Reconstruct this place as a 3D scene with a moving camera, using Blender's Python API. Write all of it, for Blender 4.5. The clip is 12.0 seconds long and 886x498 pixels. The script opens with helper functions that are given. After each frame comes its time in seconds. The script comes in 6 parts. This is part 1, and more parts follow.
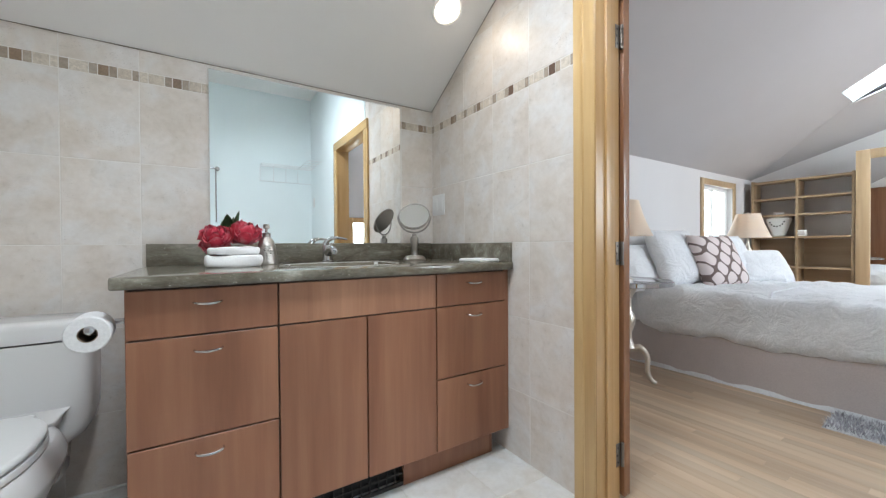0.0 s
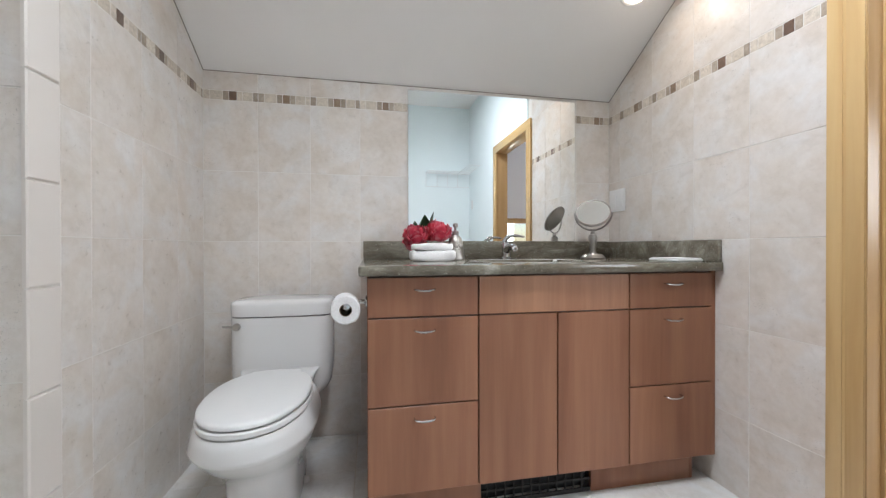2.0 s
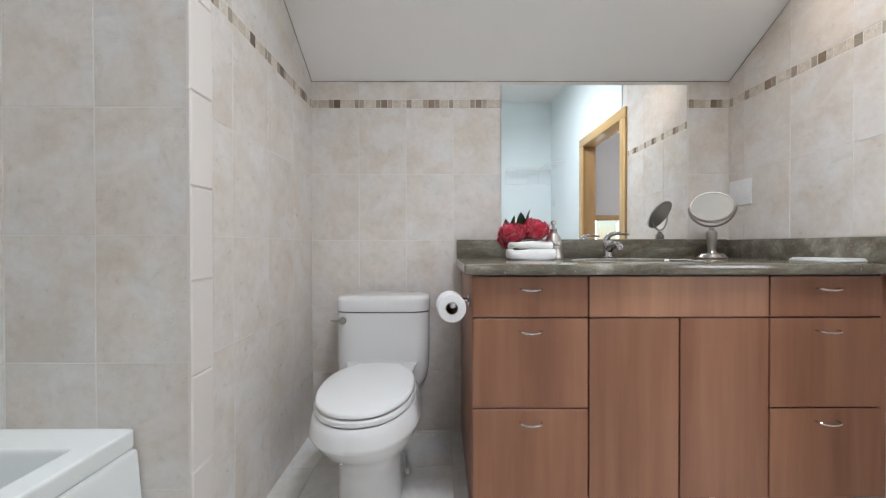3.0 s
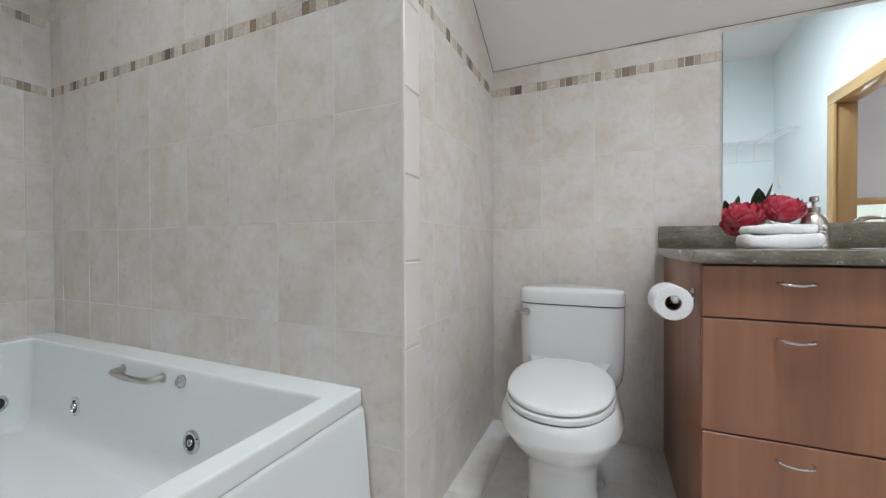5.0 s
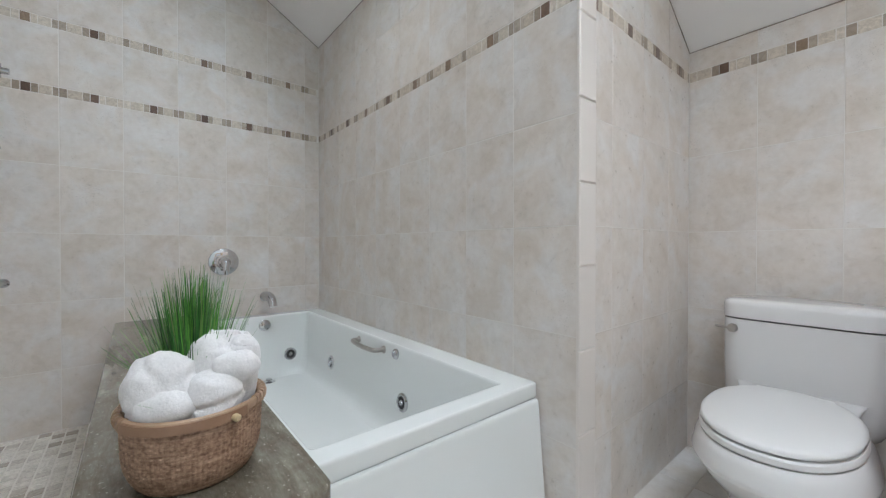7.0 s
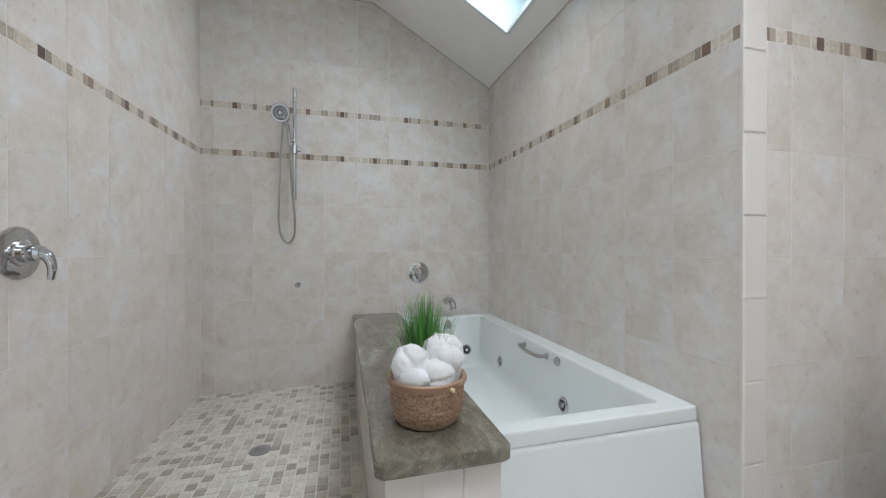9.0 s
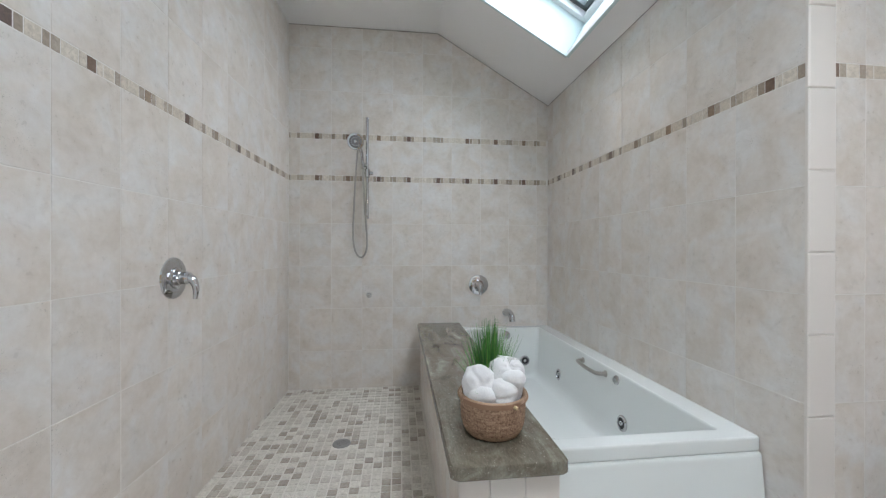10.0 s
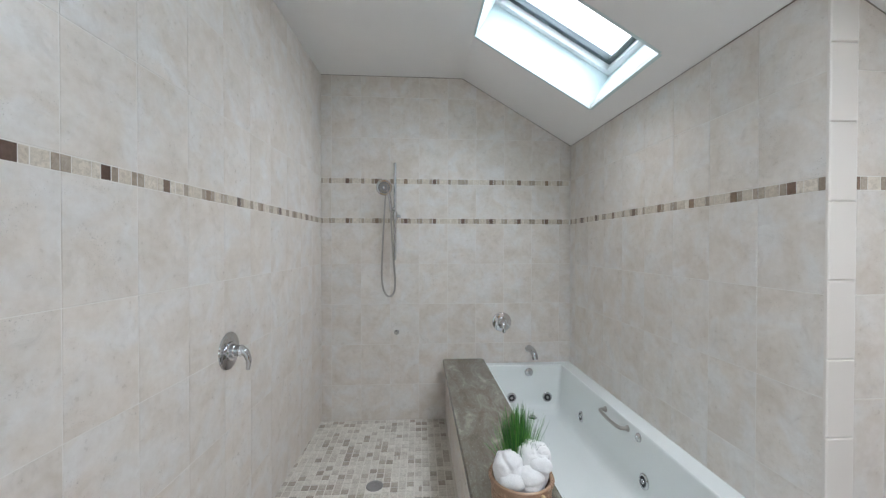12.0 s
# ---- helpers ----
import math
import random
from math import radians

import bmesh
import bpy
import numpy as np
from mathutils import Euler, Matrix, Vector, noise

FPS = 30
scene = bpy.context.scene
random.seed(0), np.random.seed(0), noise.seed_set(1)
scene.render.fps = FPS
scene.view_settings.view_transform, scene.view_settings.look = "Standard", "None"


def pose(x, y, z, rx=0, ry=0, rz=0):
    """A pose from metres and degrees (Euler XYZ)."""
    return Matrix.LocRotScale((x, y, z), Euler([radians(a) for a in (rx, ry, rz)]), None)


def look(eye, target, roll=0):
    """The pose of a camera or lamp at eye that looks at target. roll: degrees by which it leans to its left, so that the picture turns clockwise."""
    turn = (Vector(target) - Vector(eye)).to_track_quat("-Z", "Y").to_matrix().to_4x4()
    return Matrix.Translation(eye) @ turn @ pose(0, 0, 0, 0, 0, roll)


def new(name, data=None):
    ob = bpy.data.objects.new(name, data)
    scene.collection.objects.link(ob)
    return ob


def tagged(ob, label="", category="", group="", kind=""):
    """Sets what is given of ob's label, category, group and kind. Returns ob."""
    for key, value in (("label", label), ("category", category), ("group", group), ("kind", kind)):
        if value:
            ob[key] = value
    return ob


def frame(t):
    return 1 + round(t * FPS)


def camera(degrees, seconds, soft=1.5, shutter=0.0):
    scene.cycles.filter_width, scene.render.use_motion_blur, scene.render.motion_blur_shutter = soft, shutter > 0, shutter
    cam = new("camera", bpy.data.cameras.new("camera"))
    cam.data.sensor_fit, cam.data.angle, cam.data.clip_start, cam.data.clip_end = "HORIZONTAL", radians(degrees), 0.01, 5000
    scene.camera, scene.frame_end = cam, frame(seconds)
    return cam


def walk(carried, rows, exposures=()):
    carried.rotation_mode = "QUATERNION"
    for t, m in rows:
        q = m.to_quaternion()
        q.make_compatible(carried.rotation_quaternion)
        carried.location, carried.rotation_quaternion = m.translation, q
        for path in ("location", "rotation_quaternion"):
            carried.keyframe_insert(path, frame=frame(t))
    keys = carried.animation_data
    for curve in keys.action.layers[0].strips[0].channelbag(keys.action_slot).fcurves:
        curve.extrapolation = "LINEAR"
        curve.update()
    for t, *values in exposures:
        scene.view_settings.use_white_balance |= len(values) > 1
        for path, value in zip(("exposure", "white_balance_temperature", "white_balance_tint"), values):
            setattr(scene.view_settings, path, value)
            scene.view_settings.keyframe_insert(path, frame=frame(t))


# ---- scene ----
cam = camera(99.8, 12.0, 1.3)
PATH = [
    (0, (0.294, 1.089, 1.001), (1.367, 2.777, 0.981), -0.4),
    (0.5, (0.244, 1.112, 0.993), (1.162, 2.888, 0.978), -0.4),
    (1, (0.205, 1.123, 0.984), (0.952, 2.978, 0.972), -0.3),
    (1.5, (0.157, 1.126, 0.979), (0.729, 3.043, 0.971), -0.2),
    (2, (0.112, 1.131, 0.983), (0.494, 3.094, 0.973), -0.1),
    (2.5, (0.056, 1.148, 0.981), (0.249, 3.138, 0.969), -0.1),
    (3, (-0.002, 1.167, 0.981), (0.004, 3.167, 0.966), -0.1),
    (5, (-0.137, 1.216, 0.936), (-0.94, 3.048, 0.914), -0.2),
    (5.5, (-0.152, 1.211, 0.933), (-1.16, 2.939, 0.912), -0.1),
    (6, (-0.142, 1.209, 0.936), (-1.366, 2.79, 0.917), -0.1),
    (6.5, (-0.109, 1.18, 0.94), (-1.498, 2.619, 0.919), -0.0),
    (7, (-0.07, 1.133, 0.949), (-1.612, 2.407, 0.932), -0.0),
    (7.5, (-0.018, 1.066, 0.975), (-1.685, 2.17, 0.957), 0.0),
    (9.5, (0.279, 0.941, 1.094), (-1.689, 1.295, 1.09), 0.0),
    (10, (0.357, 0.898, 1.16), (-1.63, 1.128, 1.156), 0.1),
    (10.5, (0.422, 0.865, 1.239), (-1.573, 1.01, 1.231), 0.1),
    (11, (0.452, 0.842, 1.329), (-1.545, 0.953, 1.323), 0.2),
    (11.5, (0.467, 0.837, 1.432), (-1.529, 0.958, 1.414), 0.2),
    (12, (0.462, 0.833, 1.527), (-1.533, 0.964, 1.506), 0.1),
]
walk(cam, [(t, look(eye, target, roll)) for t, eye, target, roll in PATH],
     [(0, -0.15, 6520, 10), (1.5, -0.12, 6670, 14), (2.5, -0.13, 6670, 14), (5.5, -0.22, 6580, 13), (7.5, -0.21, 6530, 13), (9.5, -0.23, 6510, 12.5), (12, -0.18, 6460, 12)])

# ---- world and large lights ----
KNEE_Y, CEIL_Z, PITCH = 1.214, 2.985, 0.5833


def slope_z(y):
    return CEIL_Z - PITCH * max(0.0, y - KNEE_Y)


world = bpy.data.worlds.new("sky")
scene.world = world
world.use_nodes = True
wn = world.node_tree.nodes
sky = wn.new("ShaderNodeTexSky")
sky.sky_type = 'NISHITA'
sky.sun_disc = False
sky.sun_elevation, sky.sun_rotation = radians(48), radians(200)
wn["Background"].inputs["Strength"].default_value = 0.15
world.node_tree.links.new(sky.outputs[0], wn["Background"].inputs["Color"])

sun = new("sun", bpy.data.lights.new("sun", "SUN"))
sun.data.energy, sun.data.angle, sun.data.color = 0.6, radians(12), (1.0, 0.95, 0.88)
sun.matrix_world = look((0, 0, 10), (1.5, 4.5, 0))


def area_lamp(name, eye, target, sx, sy, power, color):
    lamp = new(name, bpy.data.lights.new(name, "AREA"))
    lamp.data.shape, lamp.data.size, lamp.data.size_y = "RECTANGLE", sx, sy
    lamp.data.energy, lamp.data.color = power, color
    lamp.matrix_world = look(eye, target)
    return lamp


DAY = (0.835, 0.915, 1.0)
area_lamp("skylight_daylight", (-1.745, 1.97, 3.10), (-1.745, 1.34, 2.02), 1.05, 1.25, 37, DAY).data.spread = radians(152)
# fill for the vanity side, from a second skylight added out of view
area_lamp("unseen_skylight_fill", (0.45, 1.70, 2.86), (1.05, 2.15, 0.60), 0.60, 0.50, 51, DAY)
area_lamp("bedroom_skylight_daylight", (5.81, 1.72, 3.02), (5.41, 1.22, 2.16), 0.45, 1.15, 80, DAY)
# fill for the bedroom, from a broad opening added out of view
area_lamp("bedroom_unseen_window_fill", (4.8, -1.72, 1.9), (4.6, 3.0, 1.2), 2.6, 1.5, 135, DAY)
lamp = area_lamp("downlight_lamp", (1.306, 2.600, 2.108), (1.306, 2.32, 1.62), 0.11, 0.11, 0.75, (1.0, 0.86, 0.70))
lamp.data.shape = "DISK"

# ---- materials ----
MATS = {}


def material(name, color, rough=0.5, metal=0.0, **kw):
    m = bpy.data.materials.new(name)
    m.use_nodes = True
    b = m.node_tree.nodes["Principled BSDF"]
    b.inputs["Base Color"].default_value = (*color, 1)
    b.inputs["Roughness"].default_value = rough
    b.inputs["Metallic"].default_value = metal
    for k, v in kw.items():
        b.inputs[k.replace("_", " ")].default_value = v
    MATS[name] = m
    return m


def add(m, kind, **inputs):
    n = m.node_tree.nodes.new("ShaderNode" + kind)
    for k, v in inputs.items():
        key = k.replace("_", " ")
        if isinstance(v, bpy.types.NodeSocket):
            m.node_tree.links.new(v, n.inputs[key])
        else:
            n.inputs[key].default_value = v
    return n


def wire(m, out, node, inp):
    m.node_tree.links.new(out, node.inputs[inp])


def bsdf(m):
    return m.node_tree.nodes["Principled BSDF"]


def ramp(m, fac, stops):
    r = m.node_tree.nodes.new("ShaderNodeValToRGB")
    e = r.color_ramp.elements
    while len(e) < len(stops):
        e.new(0.5)
    for el, (p, c) in zip(e, stops):
        el.position, el.color = p, (*c, 1)
    wire(m, fac, r, "Fac")
    return r.outputs["Color"]


def mix(m, fac, a, b, mode="MIX"):
    n = m.node_tree.nodes.new("ShaderNodeMix")
    n.data_type, n.blend_type = "RGBA", mode
    for sock, v in ((n.inputs[0], fac), (n.inputs[6], a), (n.inputs[7], b)):
        if isinstance(v, bpy.types.NodeSocket):
            m.node_tree.links.new(v, sock)
        elif isinstance(v, tuple):
            sock.default_value = (*v, 1)
        else:
            sock.default_value = v
    return n.outputs[2]


def coords(m, scale=(1, 1, 1), shift=True, kind="Object"):
    """Object coordinates, moved by a random amount for each object."""
    tc = m.node_tree.nodes.new("ShaderNodeTexCoord")
    mp = m.node_tree.nodes.new("ShaderNodeMapping")
    mp.inputs["Scale"].default_value = scale
    wire(m, tc.outputs[kind], mp, "Vector")
    if not shift:
        return mp.outputs[0]
    oi = m.node_tree.nodes.new("ShaderNodeObjectInfo")
    mul = m.node_tree.nodes.new("ShaderNodeVectorMath")
    mul.operation = "SCALE"
    mul.inputs[0].default_value = (37.0, 91.0, 53.0)
    wire(m, oi.outputs["Random"], mul, "Scale")
    sm = m.node_tree.nodes.new("ShaderNodeVectorMath")
    wire(m, mp.outputs[0], sm, 0)
    wire(m, mul.outputs[0], sm, 1)
    return sm.outputs[0]


def noise_tex(m, vec, scale, detail=4, rough=0.55, distortion=0.0):
    n = add(m, "TexNoise", Vector=vec, Scale=scale, Detail=detail, Roughness=rough, Distortion=distortion)
    return n.outputs["Fac"]


def bump(m, height, strength=0.2, distance=0.002):
    n = add(m, "Bump", Height=height, Strength=strength, Distance=distance)
    wire(m, n.outputs[0], bsdf(m), "Normal")


def random_out(m):
    return m.node_tree.nodes.new("ShaderNodeObjectInfo").outputs["Random"]


def stone_tile(name, lo, mid, hi, rough, pits=0.0):
    m = material(name, mid, rough)
    v = coords(m)
    big = ramp(m, noise_tex(m, v, 5.0, 5, 0.6, 0.6), [(0.3, lo), (0.5, mid), (0.68, hi)])
    fine = noise_tex(m, v, 38, 4, 0.65)
    c = mix(m, 0.35, big, ramp(m, fine, [(0.3, lo), (0.65, hi)]))
    blot = noise_tex(m, v, 11, 6, 0.7, 1.2)
    c = mix(m, ramp(m, blot, [(0.56, (0, 0, 0)), (0.78, (0.5, 0.5, 0.5))]), c, tuple(x * 0.80 for x in lo))
    cloud = noise_tex(m, v, 5.0, 4, 0.55, 0.7)
    c = mix(m, 1.0, c, ramp(m, cloud, [(0.36, (1.0, 0.985, 0.955)), (0.50, (0.995, 1.0, 0.995)), (0.62, (0.98, 1.005, 1.025))]), "MULTIPLY")
    veil = noise_tex(m, v, 6.5, 4, 0.55, 0.9)
    c = mix(m, 1.0, c, ramp(m, veil, [(0.34, (0.945, 0.935, 0.92)), (0.52, (1.0, 1.0, 1.0)), (0.66, (1.03, 1.03, 1.03))]), "MULTIPLY")
    pit = noise_tex(m, v, 210, 3, 0.6)
    where = noise_tex(m, v, 7, 3, 0.6, 0.8)
    pits_f = mix(m, 1.0, ramp(m, pit, [(0.60, (0, 0, 0)), (0.68, (1, 1, 1))]), ramp(m, where, [(0.52, (0, 0, 0)), (0.66, (0.7, 0.7, 0.7))]), "MULTIPLY")
    if pits:
        c = mix(m, pits_f, c, tuple(x * 0.62 for x in lo))
    tone = ramp(m, random_out(m), [(0.0, (0.975, 0.975, 0.975)), (1.0, (1.015, 1.015, 1.015))])
    c = mix(m, 1.0, c, tone, "MULTIPLY")
    wire(m, c, bsdf(m), "Base Color")
    wire(m, ramp(m, fine, [(0.3, (rough - 0.08,) * 3), (0.7, (rough + 0.12,) * 3)]), bsdf(m), "Roughness")
    bump(m, blot, 0.12, 0.0015)
    return m


WALL_TILE = stone_tile("wall_tile_ceramic", (0.610, 0.545, 0.490), (0.700, 0.635, 0.582), (0.765, 0.720, 0.682), 0.34, 1)
FLOOR_TILE = stone_tile("floor_tile_ceramic", (0.62, 0.59, 0.55), (0.73, 0.71, 0.68), (0.80, 0.785, 0.76), 0.36)
GROUT = material("grout", (0.755, 0.72, 0.675), 0.9)
FLOOR_GROUT = material("floor_grout", (0.68, 0.64, 0.58), 0.9)
bump(GROUT, noise_tex(GROUT, coords(GROUT, shift=False), 300, 3), 0.3, 0.001)


def mosaic(name, stops, rough=0.45):
    m = material(name, stops[0][1], rough)
    v = coords(m)
    base = ramp(m, random_out(m), stops)
    n = noise_tex(m, v, 70, 5, 0.7, 0.8)
    c = mix(m, 1.0, base, ramp(m, n, [(0.3, (0.70, 0.68, 0.655)), (0.62, (1.08, 1.07, 1.05))]), "MULTIPLY")
    wire(m, c, bsdf(m), "Base Color")
    bump(m, n, 0.4, 0.0015)
    return m


MOS_LIGHT = mosaic("mosaic_cream", [(0, (0.58, 0.505, 0.42)), (1, (0.70, 0.635, 0.555))])
MOS_TAN = mosaic("mosaic_tan", [(0, (0.33, 0.265, 0.205)), (1, (0.45, 0.38, 0.31))])
MOS_DARK = mosaic("mosaic_brown", [(0, (0.115, 0.068, 0.050)), (0.5, (0.19, 0.120, 0.085)), (1, (0.30, 0.215, 0.145))], 0.3)
MOS_FLOOR = mosaic("mosaic_floor_stone", [(0, (0.33, 0.28, 0.235)), (0.12, (0.42, 0.37, 0.315)), (0.26, (0.52, 0.475, 0.42)), (0.42, (0.59, 0.555, 0.50)), (0.75, (0.645, 0.61, 0.55)), (1, (0.69, 0.66, 0.60))], 0.5)


def paint(name, color, rough=0.6):
    m = material(name, color, rough)
    v = coords(m, shift=False)
    n = noise_tex(m, v, 1.2, 3)
    wire(m, ramp(m, n, [(0.3, tuple(c * 0.97 for c in color)), (0.7, tuple(min(1, c * 1.02) for c in color))]), bsdf(m), "Base Color")
    bump(m, noise_tex(m, v, 260, 3), 0.08, 0.001)
    return m


BULLNOSE = paint("bullnose_ceramic", (0.725, 0.67, 0.62), 0.3)
CEIL_PAINT = paint("ceiling_paint", (0.88, 0.865, 0.85))
# white boards; the bluish daylight cast is mixed into this colour
WALL_PAINT = paint("well_paint_sky_tint", (0.66, 0.76, 0.765))
AQUA_PAINT = paint("pale_aqua_wall_paint", (0.83, 0.905, 0.915))
BED_PAINT = paint("bedroom_wall_paint", (0.66, 0.65, 0.655))
# white ceiling, its dim grey shade put into the base colour
BED_CEIL = paint("shaded_ceiling_paint", (0.46, 0.445, 0.455))
TRIM_WHITE = material("white_painted_wood", (0.80, 0.81, 0.81), 0.35)


def wood(name, lo, mid, hi, axis="Z", rough=0.35, scale=1.0, tones=(0.90, 1.07)):
    m = material(name, mid, rough)
    st = {"X": (1.2, 22, 22), "Y": (22, 1.2, 22), "Z": (22, 22, 1.2)}[axis]
    v = coords(m, tuple(s * scale for s in st))
    g = noise_tex(m, v, 1.0, 6, 0.62, 0.4)
    st2 = {"X": (0.5, 5, 5), "Y": (5, 0.5, 5), "Z": (5, 5, 0.5)}[axis]
    v2 = coords(m, tuple(s * scale for s in st2))
    g2 = noise_tex(m, v2, 1.0, 3, 0.5)
    c = mix(m, 0.5, ramp(m, g, [(0.3, lo), (0.5, mid), (0.72, hi)]), ramp(m, g2, [(0.35, lo), (0.65, hi)]))
    tone = ramp(m, random_out(m), [(0.0, tones[0:1] * 3), (1.0, tones[1:2] * 3)])
    wire(m, mix(m, 1.0, c, tone, "MULTIPLY"), bsdf(m), "Base Color")
    bump(m, g, 0.08, 0.001)
    return m


CHERRY = wood("cherry_veneer", (0.190, 0.076, 0.040), (0.262, 0.110, 0.058), (0.345, 0.160, 0.088))
CHERRY_SAP = wood("cherry_veneer_cathedral", (0.205, 0.084, 0.044), (0.285, 0.127, 0.068), (0.43, 0.225, 0.13))
CHERRY_DARK = wood("cherry_carcass", (0.05, 0.024, 0.015), (0.065, 0.032, 0.02), (0.085, 0.043, 0.027))
FIR = wood("varnished_fir", (0.52, 0.32, 0.13), (0.63, 0.42, 0.19), (0.70, 0.50, 0.26), rough=0.22)
FIR_Y = wood("varnished_fir_head", (0.52, 0.32, 0.13), (0.63, 0.42, 0.19), (0.70, 0.50, 0.26), "Y", 0.22)
JAMB_WOOD = wood("varnished_fir_jamb", (0.43, 0.25, 0.105), (0.51, 0.315, 0.14), (0.58, 0.375, 0.18), rough=0.25)
FIR_DULL = wood("pale_fir_trim", (0.33, 0.225, 0.125), (0.42, 0.295, 0.17), (0.49, 0.36, 0.22), rough=0.4)
FIR_DULL_Y = wood("pale_fir_rail", (0.33, 0.225, 0.125), (0.42, 0.295, 0.17), (0.49, 0.36, 0.22), "Y", 0.4)
DOOR_WOOD = wood("stained_door_wood", (0.20, 0.085, 0.04), (0.27, 0.125, 0.06), (0.34, 0.17, 0.09), rough=0.25)
OAK = wood("oak_floor", (0.46, 0.31, 0.19), (0.58, 0.43, 0.29), (0.68, 0.54, 0.39), "Y", 0.28, tones=(0.80, 1.08))
SHELF_WOOD = wood("shelf_pine", (0.27, 0.18, 0.10), (0.34, 0.235, 0.14), (0.41, 0.30, 0.19), "Y", 0.5)


def granite():
    m = material("green_granite", (0.16, 0.145, 0.115), 0.13)
    v = coords(m, (0.8, 2.4, 2.4), shift=False)
    n = noise_tex(m, v, 3.6, 9, 0.62, 1.5)
    c = ramp(m, n, [(0.30, (0.075, 0.062, 0.042)), (0.44, (0.135, 0.117, 0.086)), (0.54, (0.19, 0.172, 0.132)), (0.63, (0.28, 0.265, 0.215)), (0.75, (0.52, 0.51, 0.44))])
    f = noise_tex(m, coords(m, (5, 18, 18), shift=False), 9, 6, 0.7)
    c = mix(m, 0.25, c, ramp(m, f, [(0.35, (0.08, 0.07, 0.05)), (0.60, (0.27, 0.25, 0.20)), (0.72, (0.62, 0.60, 0.53))]))
    sp = noise_tex(m, coords(m, shift=False), 115, 3, 0.6)
    c = mix(m, ramp(m, sp, [(0.655, (0, 0, 0)), (0.70, (0.75, 0.75, 0.75))]), c, (0.50, 0.465, 0.40))
    rust = noise_tex(m, coords(m, shift=False), 24, 5, 0.65)
    c = mix(m, ramp(m, rust, [(0.50, (0, 0, 0)), (0.68, (0.45, 0.45, 0.45))]), c, (0.115, 0.080, 0.055))
    wire(m, c, bsdf(m), "Base Color")
    bump(m, f, 0.05, 0.001)
    return m


GRANITE = granite()
PORCELAIN = material("porcelain", (0.76, 0.755, 0.745), 0.07, 0, Coat_Weight=0.4)
ACRYLIC = material("tub_acrylic", (0.775, 0.80, 0.78), 0.10, 0, Coat_Weight=0.3)
CHROME = material("chrome", (0.57, 0.57, 0.58), 0.06, 1.0)
NICKEL = material("brushed_nickel", (0.44, 0.415, 0.385), 0.3, 1.0)
bump(NICKEL, noise_tex(NICKEL, coords(NICKEL), 120, 3), 0.1, 0.001)
MIRROR = material("mirror_silver", (0.95, 0.975, 0.97), 0.01, 1.0)
BLACK = material("dark_recess", (0.012, 0.012, 0.012), 0.6)
WHITE_PLASTIC = material("white_plastic", (0.78, 0.78, 0.765), 0.3)


def glass(name, tint=(1, 1, 1)):
    m = material(name, tint, 0.02)
    bsdf(m).inputs["Transmission Weight"].default_value = 1.0
    bsdf(m).inputs["IOR"].default_value = 1.1
    return m


GLASS = glass("window_glass", (0.93, 0.98, 1.0))


def cloth(name, color, rough=0.9, scale=220, strength=0.5):
    m = material(name, color, rough, 0, Sheen_Weight=0.3)
    v = coords(m)
    n = noise_tex(m, v, scale, 3, 0.7)
    big = noise_tex(m, v, 9, 3)
    wire(m, mix(m, 1.0, ramp(m, n, [(0.3, tuple(c * 0.86 for c in color)), (0.7, color)]), ramp(m, big, [(0.3, (0.95, 0.95, 0.95)), (0.7, (1, 1, 1))]), "MULTIPLY"), bsdf(m), "Base Color")
    bump(m, n, strength, 0.003)
    return m


TERRY = cloth("white_terry", (0.89, 0.88, 0.87))
SHEET = cloth("white_bedding", (0.86, 0.88, 0.90), scale=90, strength=0.25)
sv = coords(SHEET, shift=False)
wr = noise_tex(SHEET, sv, 8.0, 5, 0.55, 0.9)
b2 = add(SHEET, "Bump", Height=wr, Strength=0.9, Distance=0.04)
b1 = [n for n in SHEET.node_tree.nodes if n.bl_idname == "ShaderNodeBump" and n != b2][0]
wire(SHEET, b2.outputs[0], b1, "Normal")
SKIRT = cloth("taupe_bed_skirt", (0.56, 0.495, 0.475), scale=150, strength=0.2)


def emit(name, color, power):
    m = material(name, color, 0.5)
    bsdf(m).inputs["Emission Color"].default_value = (*color, 1)
    bsdf(m).inputs["Emission Strength"].default_value = power
    return m


LAMP_GLOW = emit("lamp_glow", (1.0, 0.90, 0.76), 9.0)


# ---- building helpers ----
def mesh_of(bm, name, mat, smooth=True, angle=35):
    me = bpy.data.meshes.new(name)
    bmesh.ops.recalc_face_normals(bm, faces=bm.faces)
    bm.to_mesh(me)
    bm.free()
    for m in (mat if isinstance(mat, (list, tuple)) else [mat]):
        me.materials.append(m)
    if smooth:
        me.polygons.foreach_set("use_smooth", [True] * len(me.polygons))
        me.set_sharp_from_angle(angle=radians(angle))
    return me


def part(name, bm, mat, parent=None, label="", smooth=True, angle=35):
    ob = new(name, mesh_of(bm, name, mat, smooth, angle))
    if parent:
        ob.parent = parent
        ob.matrix_parent_inverse = parent.matrix_basis.inverted()
    return tagged(ob, label)


def thing(name, label, category, loc=(0, 0, 0), rz=0, group="", kind=""):
    ob = new(name)
    ob.matrix_basis = pose(*loc, 0, 0, rz)
    ob.empty_display_size = 0.05
    return tagged(ob, label, category, group, kind)


def structure(name, bm, mat, label, category, smooth=False):
    ob = new(name, mesh_of(bm, name, mat, smooth))
    return tagged(ob, label, category, kind="structure")


